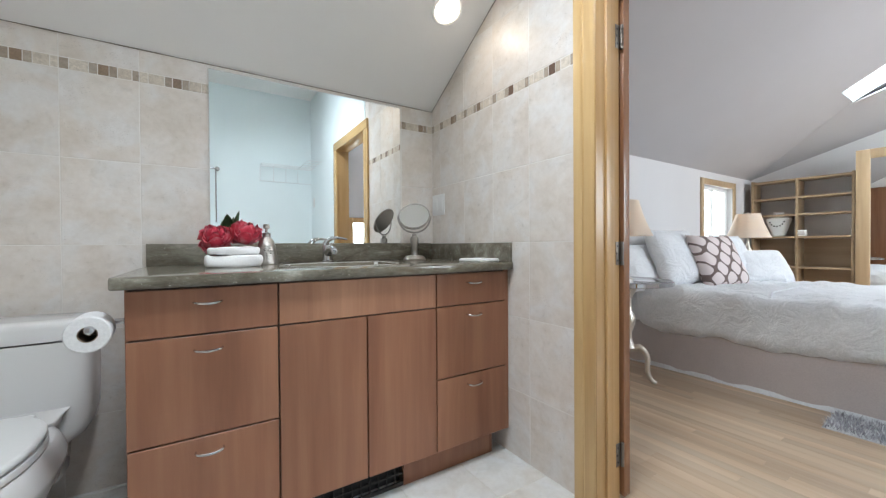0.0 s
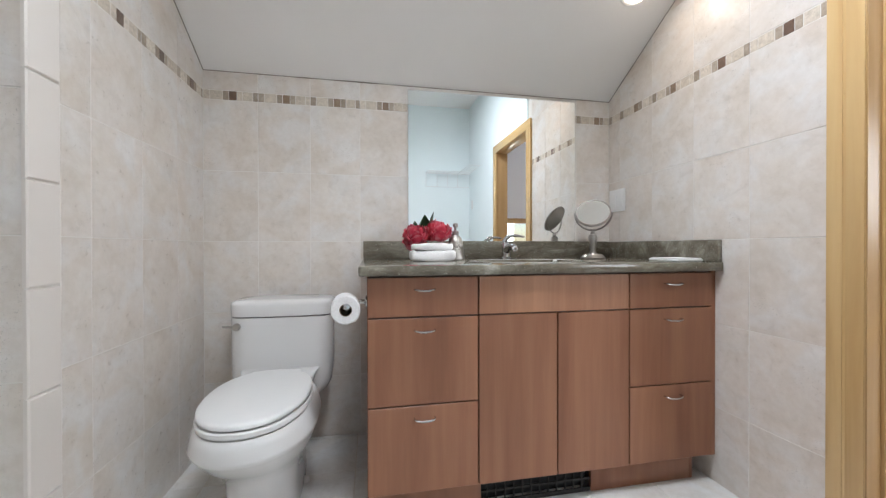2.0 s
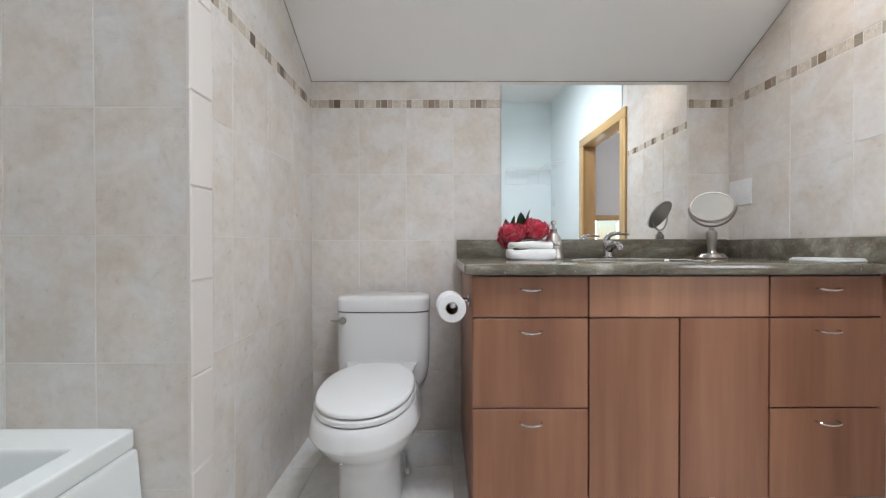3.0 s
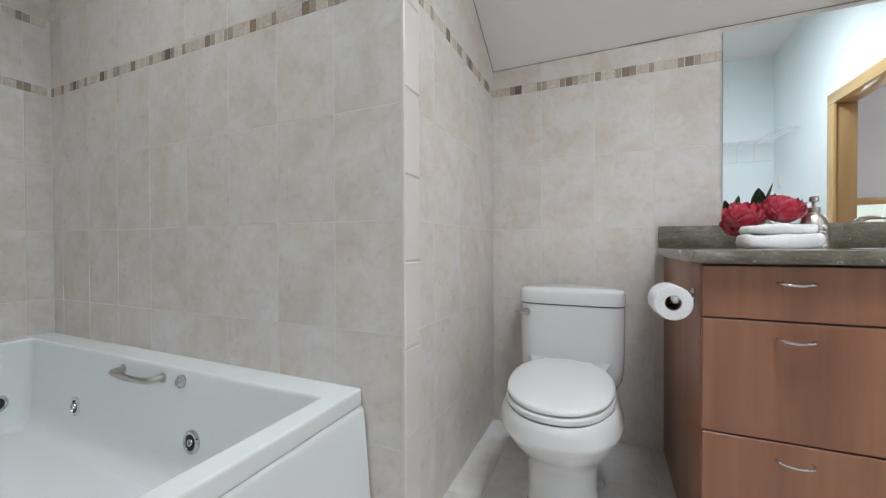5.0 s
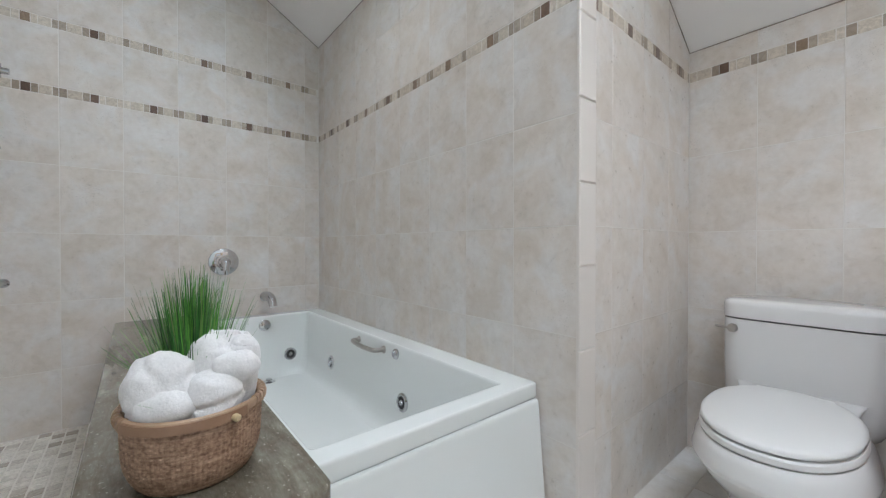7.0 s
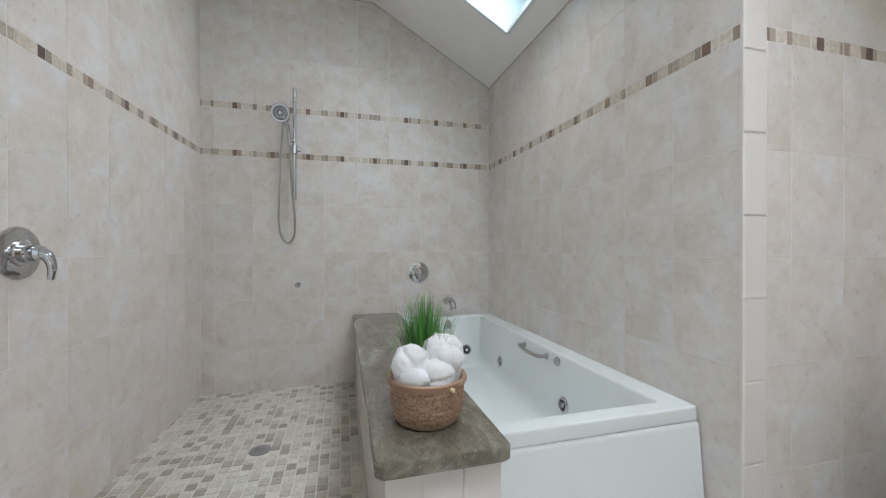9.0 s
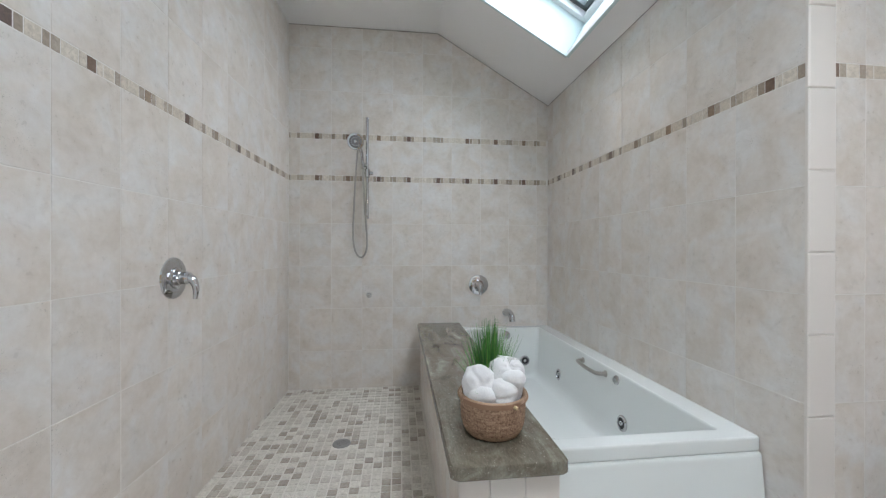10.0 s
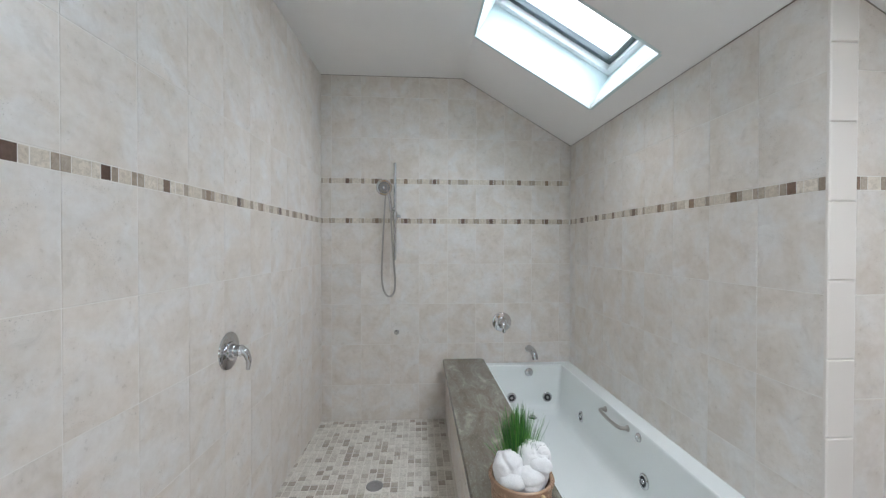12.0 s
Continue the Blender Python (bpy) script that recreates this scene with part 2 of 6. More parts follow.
def box(lo, hi, bevel=0.0, seg=2, bm=None):
    bm = bm or bmesh.new()
    c = [(a + b) / 2 for a, b in zip(lo, hi)]
    s = [abs(b - a) for a, b in zip(lo, hi)]
    r = bmesh.ops.create_cube(bm, size=1, matrix=Matrix.LocRotScale(c, None, s))
    if bevel:
        vs = set(r["verts"])
        es = [e for e in bm.edges if e.verts[0] in vs and e.verts[1] in vs]
        bmesh.ops.bevel(bm, geom=es, offset=bevel, segments=seg, affect="EDGES", profile=0.5)
    return bm


def lathe(profile, seg=32, bm=None, m=None):
    """Turns (radius, height) pairs about z."""
    bm = bm or bmesh.new()
    m = m or Matrix()
    rings = []
    for r, z in profile:
        if r < 1e-5:
            rings.append([bm.verts.new(m @ Vector((0, 0, z)))])
        else:
            rings.append([bm.verts.new(m @ Vector((r * math.cos(2 * math.pi * i / seg), r * math.sin(2 * math.pi * i / seg), z))) for i in range(seg)])
    for a, b in zip(rings, rings[1:]):
        skin(bm, a, b)
    for ring in (rings[0], rings[-1]):
        if len(ring) > 2:
            bm.faces.new(ring)
    return bm


def skin(bm, a, b):
    n = max(len(a), len(b))
    for i in range(n):
        j = (i + 1) % n
        if len(a) == 1:
            bm.faces.new((a[0], b[i], b[j]))
        elif len(b) == 1:
            bm.faces.new((a[i], a[j], b[0]))
        else:
            bm.faces.new((a[i], a[j], b[j], b[i]))


def loft(rings, bm=None, caps=True):
    bm = bm or bmesh.new()
    made = [[bm.verts.new(p) for p in ring] for ring in rings]
    for a, b in zip(made, made[1:]):
        skin(bm, a, b)
    if caps:
        bm.faces.new(made[0])
        bm.faces.new(made[-1])
    return bm


def tube(points, radius, seg=10, bm=None, flat=1.0):
    """A round bar along a line of points; radius may be a list."""
    pts = [Vector(p) for p in points]
    rings, side = [], None
    for i, p in enumerate(pts):
        d = (pts[min(i + 1, len(pts) - 1)] - pts[max(i - 1, 0)]).normalized()
        if side is None:
            side = d.orthogonal().normalized()
        side = (side - d * side.dot(d)).normalized()
        up = d.cross(side)
        r = radius[i] if isinstance(radius, (list, tuple)) else radius
        rings.append([p + (side * math.cos(2 * math.pi * k / seg) + up * flat * math.sin(2 * math.pi * k / seg)) * r for k in range(seg)])
    return loft(rings, bm)


def smooth_line(pts, n=8):
    """Catmull-Rom through the points."""
    ps = [Vector(p) for p in pts]
    ps = [ps[0] * 2 - ps[1]] + ps + [ps[-1] * 2 - ps[-2]]
    out = []
    for a, b, c, d in zip(ps, ps[1:], ps[2:], ps[3:]):
        for k in range(n):
            t = k / n
            out.append(0.5 * (2 * b + (c - a) * t + (2 * a - 5 * b + 4 * c - d) * t * t + (3 * b - a - 3 * c + d) * t ** 3))
    return out + [ps[-2]]


def oval(cx, cy, rx, ry, z, n=36, power=2.0, front=None):
    """A superellipse ring; front gives the half length towards -y its own size."""
    ring = []
    for i in range(n):
        a = 2 * math.pi * i / n
        c, s = math.cos(a), math.sin(a)
        e = 2 / power
        y = math.copysign(abs(s) ** e, s)
        ring.append(Vector((cx + rx * math.copysign(abs(c) ** e, c), cy + y * (front if front and s < 0 else ry), z)))
    return ring


def prism(poly, axis, a, b, bm=None):
    """Extrudes a 2D polygon along x ('x': poly is y, z), y ('y': x, z) or z ('z': x, y)."""
    def at(p, k):
        return {"x": (k, p[0], p[1]), "y": (p[0], k, p[1]), "z": (p[0], p[1], k)}[axis]
    return loft([[Vector(at(p, a)) for p in poly], [Vector(at(p, b)) for p in poly]], bm)

# ---- structure of the bathroom ----
X0, X1, Y1, YT, XA = -2.80, 1.525, 3.15, 2.19, -0.69
TOP = 3.7
GAP = 0.003


def section(y0, y1, up):
    """Cross-section of the ceiling skin between y0 and y1."""
    ys = [y0] + ([KNEE_Y] if y0 < KNEE_Y < y1 else []) + [y1]
    return [(y, slope_z(y)) for y in ys] + [(y, slope_z(y) + up) for y in reversed(ys)]


bm = prism(section(-0.26, 1.222, 0.03), "x", X0 - 0.15, X1 + 0.15)
for xa, xb, ya, yb in ((X0 - 0.15, -2.13, 1.222, 2.05), (-1.36, 0.02, 1.222, 2.05), (0.88, X1 + 0.15, 1.222, 2.05), (X0 - 0.15, X1 + 0.15, 2.05, 3.30)):
    prism(section(ya, yb, 0.03), "x", xa, xb, bm)
structure("ceiling", bm, CEIL_PAINT, "white painted ceiling, flat then sloping down to the eaves", "ceiling")

bm = box((X0 - 0.15, Y1 + 0.0012, -0.1), (X1 + 0.15, Y1 + 0.15, 1.90))
wall_north = structure("wall_north", bm, GROUT, "beige ceramic tiled wall behind the vanity with a mosaic band", "wall")
bm = box((X0 - 0.15, -0.26, -0.1), (X0 - 0.0012, Y1 + 0.0015, TOP))
wall_west = structure("wall_west", bm, GROUT, "beige tiled shower wall with two mosaic bands", "wall")
# the shower's side wall stands a little out of square
SKEW = Matrix.Translation((X0, 0, 0)) @ Matrix.Rotation(-math.atan(0.034), 4, "Z") @ Matrix.Translation((-X0, 0, 0))
bm = box((X0 - 0.0015, -0.15, -0.1), (0.30, -0.0012, TOP))
bm.transform(SKEW)
wall_south = structure("wall_south", bm, GROUT, "beige tiled shower side wall with a mosaic band", "wall")
bm = box((0.292, -0.26, -0.1), (X1 + 0.149, -0.100, TOP))
structure("wall_south_painted", bm, AQUA_PAINT, "plain pale aqua painted wall behind the shower room", "wall")
# block beside the toilet, behind the tub
bm = box((X0 - 0.0015, YT + 0.0012, -0.1), (XA - 0.0012, Y1 + 0.0015, 2.6))
wall_tub = structure("wall_tub", bm, GROUT, "beige tiled wall along the bathtub ending in a bullnose corner", "wall")
# partition to the bedroom, with the doorway
D0, D1, DH = 1.11, 1.946, 2.045
WT = 0.12
bm = box((X1 + 0.0012, D1 + 0.02, -0.1), (X1 + WT, Y1 + 0.0015, TOP))
wall_east = structure("wall_east", bm, GROUT, "beige tiled wall between vanity and doorway with a mosaic band", "wall")
bm = box((X1, -0.0995, -0.1), (X1 + WT, D0 - 0.02, TOP))
box((X1, D0 - 0.02, DH + 0.02), (X1 + WT, D1 + 0.0, TOP), bm=bm)
structure("wall_east_painted", bm, AQUA_PAINT, "plain pale aqua painted wall around the doorway", "wall")
bm = box((X0 - 0.15, -0.26, -0.12), (X1 + WT, Y1 + 0.15, -0.0025))
floor = structure("floor", bm, FLOOR_GROUT, "bathroom floor with pale ceramic tiles and a stone mosaic shower", "floor")

# ---- tiles ----
TILE_W, TILE_H = 0.25, 0.35
SHARED = {}


def clip(poly, a, b, c):
    """Keeps the side a*u + b*v <= c of a polygon."""
    out = []
    for p, q in zip(poly, poly[1:] + poly[:1]):
        dp, dq = a * p[0] + b * p[1] - c, a * q[0] + b * q[1] - c
        if dp <= 0:
            out.append(p)
        if dp * dq < 0:
            t = dp / (dp - dq)
            out.append((p[0] + t * (q[0] - p[0]), p[1] + t * (q[1] - p[1])))
    return out


def inset(poly, d):
    n, out = len(poly), []
    for i in range(n):
        p, q, r = Vector(poly[i - 1]), Vector(poly[i]), Vector(poly[(i + 1) % n])
        a, b = (q - p).normalized(), (r - q).normalized()
        na, nb = Vector((-a.y, a.x)), Vector((-b.y, b.x))
        k = 1 + na.dot(nb)
        out.append(tuple(q + (na + nb) * (d / max(k, 0.3))))
    return out


def tile(parent, m, poly, mat, name="tile", thick=0.009, edge=0.0009, lift=0.0):
    """One tile: poly in the wall's own (u, v), its face at depth 0 of the frame m."""
    us, vs = [p[0] for p in poly], [p[1] for p in poly]
    if len(poly) < 3 or max(us) - min(us) < 0.012 or max(vs) - min(vs) < 0.012:
        return None
    cu, cv = (max(us) + min(us)) / 2, (max(vs) + min(vs)) / 2
    rel = tuple((round(u - cu, 4), round(v - cv, 4)) for u, v in poly)
    key = (rel, mat.name, thick)
    if key not in SHARED:
        bm = bmesh.new()
        loft([[Vector((u, v, -thick)) for u, v in rel], [Vector((u, v, -edge)) for u, v in rel], [Vector((u, v, 0)) for u, v in inset(list(rel), edge)]], bm)
        SHARED[key] = mesh_of(bm, name, mat, False)
    ob = new(name, SHARED[key])
    ob.matrix_basis = m @ Matrix.Translation((cu, cv, lift))
    ob.parent = parent
    return ob


def rect(u0, u1, v0, v1, g=GAP):
    return [(u0 + g / 2, v0 + g / 2), (u1 - g / 2, v0 + g / 2), (u1 - g / 2, v1 - g / 2), (u0 + g / 2, v1 - g / 2)]


def wall_frame(origin, u, n):
    """Frame with x along u, y up, z out of the wall."""
    u, n = Vector(u), Vector(n)
    v = n.cross(u)
    m = Matrix((u, v, n)).transposed().to_4x4()
    m.translation = origin
    return m


BAND = [("t", 0.030), ("l", 0.058), ("t", 0.028), ("d", 0.036), ("t", 0.026), ("l", 0.048), ("t", 0.024)]


def tiled(parent, m, u0, u1, rows, joint, cuts=(), bands=(), skip=None, rng=None, shift=0.0):
    """Rows of tiles, joints at joint + k * TILE_W, cut by half planes; bands are the low edges of mosaic strips."""
    first = joint - math.ceil((joint - u0) / TILE_W) * TILE_W
    edges = [u0] + [first + k * TILE_W for k in range(60) if u0 + 0.012 < first + k * TILE_W < u1 - 0.012] + [u1]
    for v0, v1 in rows:
        for a, b in zip(edges, edges[1:]):
            poly = rect(a, b, v0, v1)
            for c in cuts:
                poly = clip(poly, *c)
            if len(poly) < 3 or (skip and skip((a + b) / 2, (v0 + v1) / 2)):
                continue
            tile(parent, m, poly, WALL_TILE, lift=rng.uniform(-0.0003, 0.0003))
    for v0 in bands:
        u, k = first + shift - TILE_W, 0
        while u < u1:
            kind, w = BAND[k % len(BAND)]
            w2 = w * TILE_W / 0.25
            a, b = max(u, u0), min(u + w2, u1)
            if b - a > 0.013 and not (skip and skip((a + b) / 2, v0)):
                if kind == "d":
                    mat = MOS_DARK if rng.random() < 0.88 else MOS_TAN
                elif kind == "t":
                    mat = MOS_TAN if rng.random() < 0.7 else MOS_LIGHT
                else:
                    mat = MOS_LIGHT
                poly = rect(a, b, v0, v0 + 0.046, 0.002)
                for c in cuts:
                    poly = clip(poly, *c)
                tile(parent, m, poly, mat, "mosaic_piece", 0.009, 0.0012, rng.uniform(-0.001, 0.001))
            u, k = u + w2, k + 1


def rows_single():
    low = [(0.0, 0.313)] + [(0.313 + 0.35 * k, 0.663 + 0.35 * k) for k in range(4)]
    high = [(1.760 + 0.35 * k, 2.110 + 0.35 * k) for k in range(4)]
    return low + high


LOW_BAND = 1.713


def build_tiles():
    rng = random.Random(4)
    m = wall_frame((0, Y1, 0), (1, 0, 0), (0, -1, 0))
    tiled(wall_north, m, XA, X1, rows_single(), XA, [(0, 1, slope_z(Y1) - 0.002)], [LOW_BAND],
          lambda u, v: 0.20 < u < 1.5 and v < 0.60 or 0.33 < u < 1.28 and v > 1.05, rng)
    m = wall_frame((X0, 0, 0), (0, 1, 0), (1, 0, 0))
    c = CEIL_Z + PITCH * KNEE_Y - 0.002
    rows = [(0.0, 0.313)] + [(0.313 + 0.35 * k, 0.663 + 0.35 * k) for k in range(4)] + [(1.760, 2.056), (2.103, 2.453), (2.453, 2.803), (2.803, 3.1)]
    tiled(wall_west, m, 0.0, YT, rows, 0.088, [(PITCH, 1, c), (0, 1, CEIL_Z - 0.002)], [LOW_BAND, 2.056],
          lambda u, v: u > 1.1 and v < 0.40, rng)
    m = SKEW @ wall_frame((0, 0, 0), (-1, 0, 0), (0, 1, 0))
    tiled(wall_south, m, -0.29, -X0, rows_single(), 0.55, [(0, 1, CEIL_Z - 0.002)], [LOW_BAND], None, rng, 0.0)
    m = wall_frame((0, YT, 0), (1, 0, 0), (0, -1, 0))
    tiled(wall_tub, m, X0, -0.695, rows_single(), -0.70, [(0, 1, slope_z(YT) - 0.002)], [LOW_BAND],
          lambda u, v: u < -1.0 and v < 0.3, rng)
    m = wall_frame((XA, 0, 0), (0, 1, 0), (1, 0, 0))
    cut = [(PITCH, 1, c)]
    tiled(wall_tub, m, YT + 0.100, Y1, rows_single(), YT + 0.212, cut, [LOW_BAND], None, rng)
    for k in range(-1, 10):
        poly = rect(YT - 0.004, YT + 0.098, 0.096 + 0.263 * k, 0.096 + 0.263 * (k + 1), 0.004)
        poly = clip(clip(poly, *cut[0]), 0, -1, 0)
        if len(poly) > 2:
            tile(wall_tub, m, poly, BULLNOSE, "bullnose_tile", 0.012, 0.0035, 0.004)
    m = wall_frame((X1, 0, 0), (0, -1, 0), (-1, 0, 0))
    tiled(wall_east, m, -Y1, -D1 - 0.094, rows_single(), -2.300, [(-PITCH, 1, c)], [LOW_BAND], None, rng)


def build_floor():
    """Pale tiles in the room, small stone mosaic in the shower."""
    rng = random.Random(9)
    up = Matrix()
    T = 0.305
    for i in range(-3, 6):
        for j in range(-1, 11):
            poly = rect(max(-0.80, 0.045 + i * T), min(X1 + 0.05, 0.045 + (i + 1) * T), max(-0.1, 0.075 + j * T), min(Y1, 0.075 + (j + 1) * T), 0.004)
            if poly[1][0] - poly[0][0] < 0.02 or poly[2][1] - poly[1][1] < 0.02:
                continue
            if poly[1][0] <= XA and poly[0][1] > YT:
                continue
            tile(floor, up, poly, FLOOR_TILE, "floor_tile", 0.008, 0.0015, rng.uniform(-0.0004, 0.0004))
    S = 0.0505
    loose = bmesh.new()
    nx, ny = int(2.0 / S), int(1.07 / S)
    for i in range(nx):
        for j in range(-1, ny + 1):
            x, y = X0 + i * S, j * S
            if y + S > 1.08:
                continue
            if (x + S / 2 + 1.91) ** 2 + (y + S / 2 - 0.555) ** 2 < 0.055 ** 2:
                continue
            cells = [(x, x + S, y, y + S)]
            r = rng.random()
            if r < 0.015:
                cells = [(x, x + S / 2, y, y + S), (x + S / 2, x + S, y, y + S)]
            elif r < 0.03:
                cells = [(x, x + S, y, y + S / 2), (x, x + S, y + S / 2, y + S)]
            for a, b, c, d in cells:
                if x > -1.75 and y < 0.75 and len(cells) == 1:
                    tile(floor, up, rect(a, b, c, d, 0.0062), MOS_FLOOR, "mosaic_piece", 0.007, 0.0015, rng.uniform(-0.0008, 0.0008))
                else:
                    p = rect(a, b, c, d, 0.0062)
                    z = rng.uniform(-0.0008, 0.0008)
                    loft([[Vector((u, v, -0.008)) for u, v in p], [Vector((u, v, z - 0.0015)) for u, v in p], [Vector((u, v, z)) for u, v in inset(p, 0.0015)]], loose)
    ob = part("floor_mosaic", loose, MOS_FLOOR_ISLAND, floor, "small tumbled stone mosaic in beige and grey", False)
    tagged(ob, ob.get("label", ""), kind="stuff")


MOS_FLOOR_ISLAND = MOS_FLOOR.copy()
MOS_FLOOR_ISLAND.name = "mosaic_floor_stone_small"
for nd in [n for n in MOS_FLOOR_ISLAND.node_tree.nodes if n.bl_idname == "ShaderNodeObjectInfo"]:
    geo = MOS_FLOOR_ISLAND.node_tree.nodes.new("ShaderNodeNewGeometry")
    for l in list(nd.outputs["Random"].links):
        MOS_FLOOR_ISLAND.node_tree.links.new(geo.outputs["Random Per Island"], l.to_socket)

# ---- skylight over the bathtub ----
def skylight(name, x0, x1, y0, y1, depth, label):
    """A light well square to the slope, with a roof window at its top."""
    n = Vector((0, PITCH, 1)).normalized()
    root = thing(name, label, "skylight", (x0, y0, slope_z(y0)), kind="structure")

    def quad_board(a, b, out):
        a, b, out = Vector(a), Vector(b), Vector(out) * 0.02
        a, b = a - out * 0.2 - n * 0.001, b - out * 0.2 - n * 0.001
        lo = [a, b, b + out, a + out]
        return loft([[p for p in lo], [p + n * depth for p in lo]])
    A, B, C, D = (x0, y0, slope_z(y0)), (x1, y0, slope_z(y0)), (x1, y1, slope_z(y1)), (x0, y1, slope_z(y1))
    s = Vector((0, 1, -PITCH)).normalized()
    for a, b, o in ((A, D, (-1, 0, 0)), (B, C, (1, 0, 0)), (A, B, -s), (D, C, s)):
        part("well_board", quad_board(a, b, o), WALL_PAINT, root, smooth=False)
    top = Matrix((Vector((1, 0, 0)), s, n)).transposed().to_4x4()
    top.translation = Vector(A) + n * depth
    W, L = x1 - x0, (Vector(D) - Vector(A)).length

    def flat(lo, hi, bev=0.004):
        bm = box(lo, hi, bev)
        bm.transform(top)
        return bm
    f = 0.045
    for lo, hi in (((-0.01, -0.01, -0.03), (f, L + 0.01, 0.05)), ((W - f, -0.01, -0.03), (W + 0.01, L + 0.01, 0.05)),
                   ((f, -0.01, -0.03), (W - f, f, 0.05)), ((f, L - f, -0.03), (W - f, L + 0.01, 0.05))):
        part("window_frame", flat(lo, hi), TRIM_WHITE, root, "white painted roof window frame")
    e = f + 0.035
    for lo, hi in (((f, f, 0.012), (e, L - f, 0.06)), ((W - e, f, 0.012), (W - f, L - f, 0.06)),
                   ((e, f, 0.012), (W - e, e, 0.06)), ((e, L - e, 0.012), (W - e, L - f, 0.06))):
        part("sash", flat(lo, hi, 0.002), SASH, root, "dark grey metal sash")
    pane = part("pane", flat((e, e, 0.040), (W - e, L - e, 0.046), 0), GLASS, root, smooth=False)
    pane.visible_shadow = False
    return root


SASH = material("dark_sash_metal", (0.10, 0.12, 0.125), 0.4, 0.3)
skylight("skylight", -2.13, -1.36, 1.222, 2.05, 0.30, "white roof window in a deep white light well")
# this second one is never in view, added to brighten the vanity side
skylight("skylight", 0.02, 0.88, 1.222, 2.05, 0.30, "white roof window in a deep white light well")

# dark strips stand in for the shadow gap under the ceiling
JOINT_SHADE = material("joint_shade", (0.27, 0.235, 0.20), 0.85)
joint_lines = bmesh.new()
for line in ([(XA, Y1 - 0.001, slope_z(Y1) - 0.003), (X1, Y1 - 0.001, slope_z(Y1) - 0.003)],
             [(XA + 0.001, YT + 0.01, slope_z(YT + 0.01) - 0.003), (XA + 0.001, Y1, slope_z(Y1) - 0.003)],
             [(X0, YT - 0.001, slope_z(YT) - 0.003), (XA, YT - 0.001, slope_z(YT) - 0.003)],
             [(X0 + 0.001, 0.0, CEIL_Z - 0.003), (X0 + 0.001, KNEE_Y, CEIL_Z - 0.003), (X0 + 0.001, YT, slope_z(YT) - 0.003)],
             [(X1 - 0.001, Y1, slope_z(Y1) - 0.003), (X1 - 0.001, D1, slope_z(D1) - 0.003)]):
    pts = [Vector(p) for p in line]
    for p, q in zip(pts, pts[1:]):
        n = max(2, int((q - p).length / 0.03))
        rr = [0.0022 + 0.0016 * noise.noise((p.lerp(q, i / n)) * 9) for i in range(n + 1)]
        tube([p.lerp(q, i / n) for i in range(n + 1)], rr, 5, joint_lines)
structure("trim", joint_lines, JOINT_SHADE, "thin dark line for the shadow gap where tiles meet the ceiling", "trim", True)

# ---- doorway to the bedroom ----
HINGE = material("dull_steel", (0.20, 0.175, 0.15), 0.45, 0.85)


def doorway():
    door = thing("door_1", "open door with varnished fir casing and stained leaf", "door", (X1, D1, 0), kind="structure")

    def casing(lo, hi, mat):
        part("casing", box(lo, hi, 0.004), mat, door, "varnished honey coloured fir")
    casing((X1 - 0.018, D1 + 0.004, 0), (X1 + 0.0, D1 + 0.098, DH + 0.0), FIR)
    for a, b, d in ((0.006, 0.050, 0.0200), (0.058, 0.098, 0.0205)):
        part("moulding", box((X1 - d, D1 + a, 0.0), (X1 - 0.0175, D1 + b, DH), 0.0012), FIR, door, "rounded ridge of the casing")
    casing((X1 - 0.022, D0 - 0.085, 0), (X1, D0 + 0.008, DH), FIR)
    casing((X1 - 0.022, D0 - 0.085, DH + 0.001), (X1, D1 + 0.098, DH + 0.088), FIR_Y)
    # jamb boards
    part("jamb", box((X1 - 0.0175, D1, 0), (X1 + WT + 0.006, D1 + 0.0038, DH), 0.001), JAMB_WOOD, door)
    part("jamb", box((X1 - 0.005, D0 - 0.0195, 0), (X1 + WT + 0.006, D0 - 0.001, DH), 0.002), JAMB_WOOD, door)
    part("jamb", box((X1 - 0.005, D0 - 0.0195, DH), (X1 + WT + 0.006, D1 + 0.0195, DH + 0.0195), 0.002), FIR_Y, door)
    part("door_stop", box((X1 + 0.035, D1 - 0.010, 0), (X1 + 0.070, D1 + 0.0005, DH), 0.002), JAMB_WOOD, door)
    part("threshold", box((X1 - 0.01, D0, -0.002), (X1 + WT + 0.01, D1, 0.008), 0.003), OAK, door)
    # leaf folded back against the bedroom side of the wall
    part("door_leaf", box((X1 + WT + 0.018, D1 - 0.012, 0.012), (X1 + WT + 0.058, D1 + 0.80, 2.03), 0.003), DOOR_WOOD, door, "reddish stained wooden leaf")
    for z in (0.18, 0.965, 1.80):
        h = part("hinge", box((X1 + WT - 0.018, D1 - 0.0025, z - 0.045), (X1 + WT + 0.005, D1 + 0.0005, z + 0.045), 0.001), HINGE, door, "dull steel hinge")
        for k in range(5):
            za = z - 0.046 + k * 0.0186
            part("knuckle", tube([(X1 + WT + 0.012, D1 - 0.008, za), (X1 + WT + 0.012, D1 - 0.008, za + 0.0172)], 0.0068, 12), HINGE, h)
        for dz in (-0.028, 0.0, 0.028):
            part("screw", lathe([(0.0042, 0), (0.0042, 0.001), (0, 0.0016)], 10, m=facing((X1 + WT - 0.008 - 0.005 * (dz == 0), D1 - 0.0025, z + dz), (0, -1, 0))), VENT, h)


def facing(loc, n):
    """A frame whose z points along n."""
    m = Vector(n).to_track_quat("Z", "Y").to_matrix().to_4x4()
    m.translation = loc
    return m


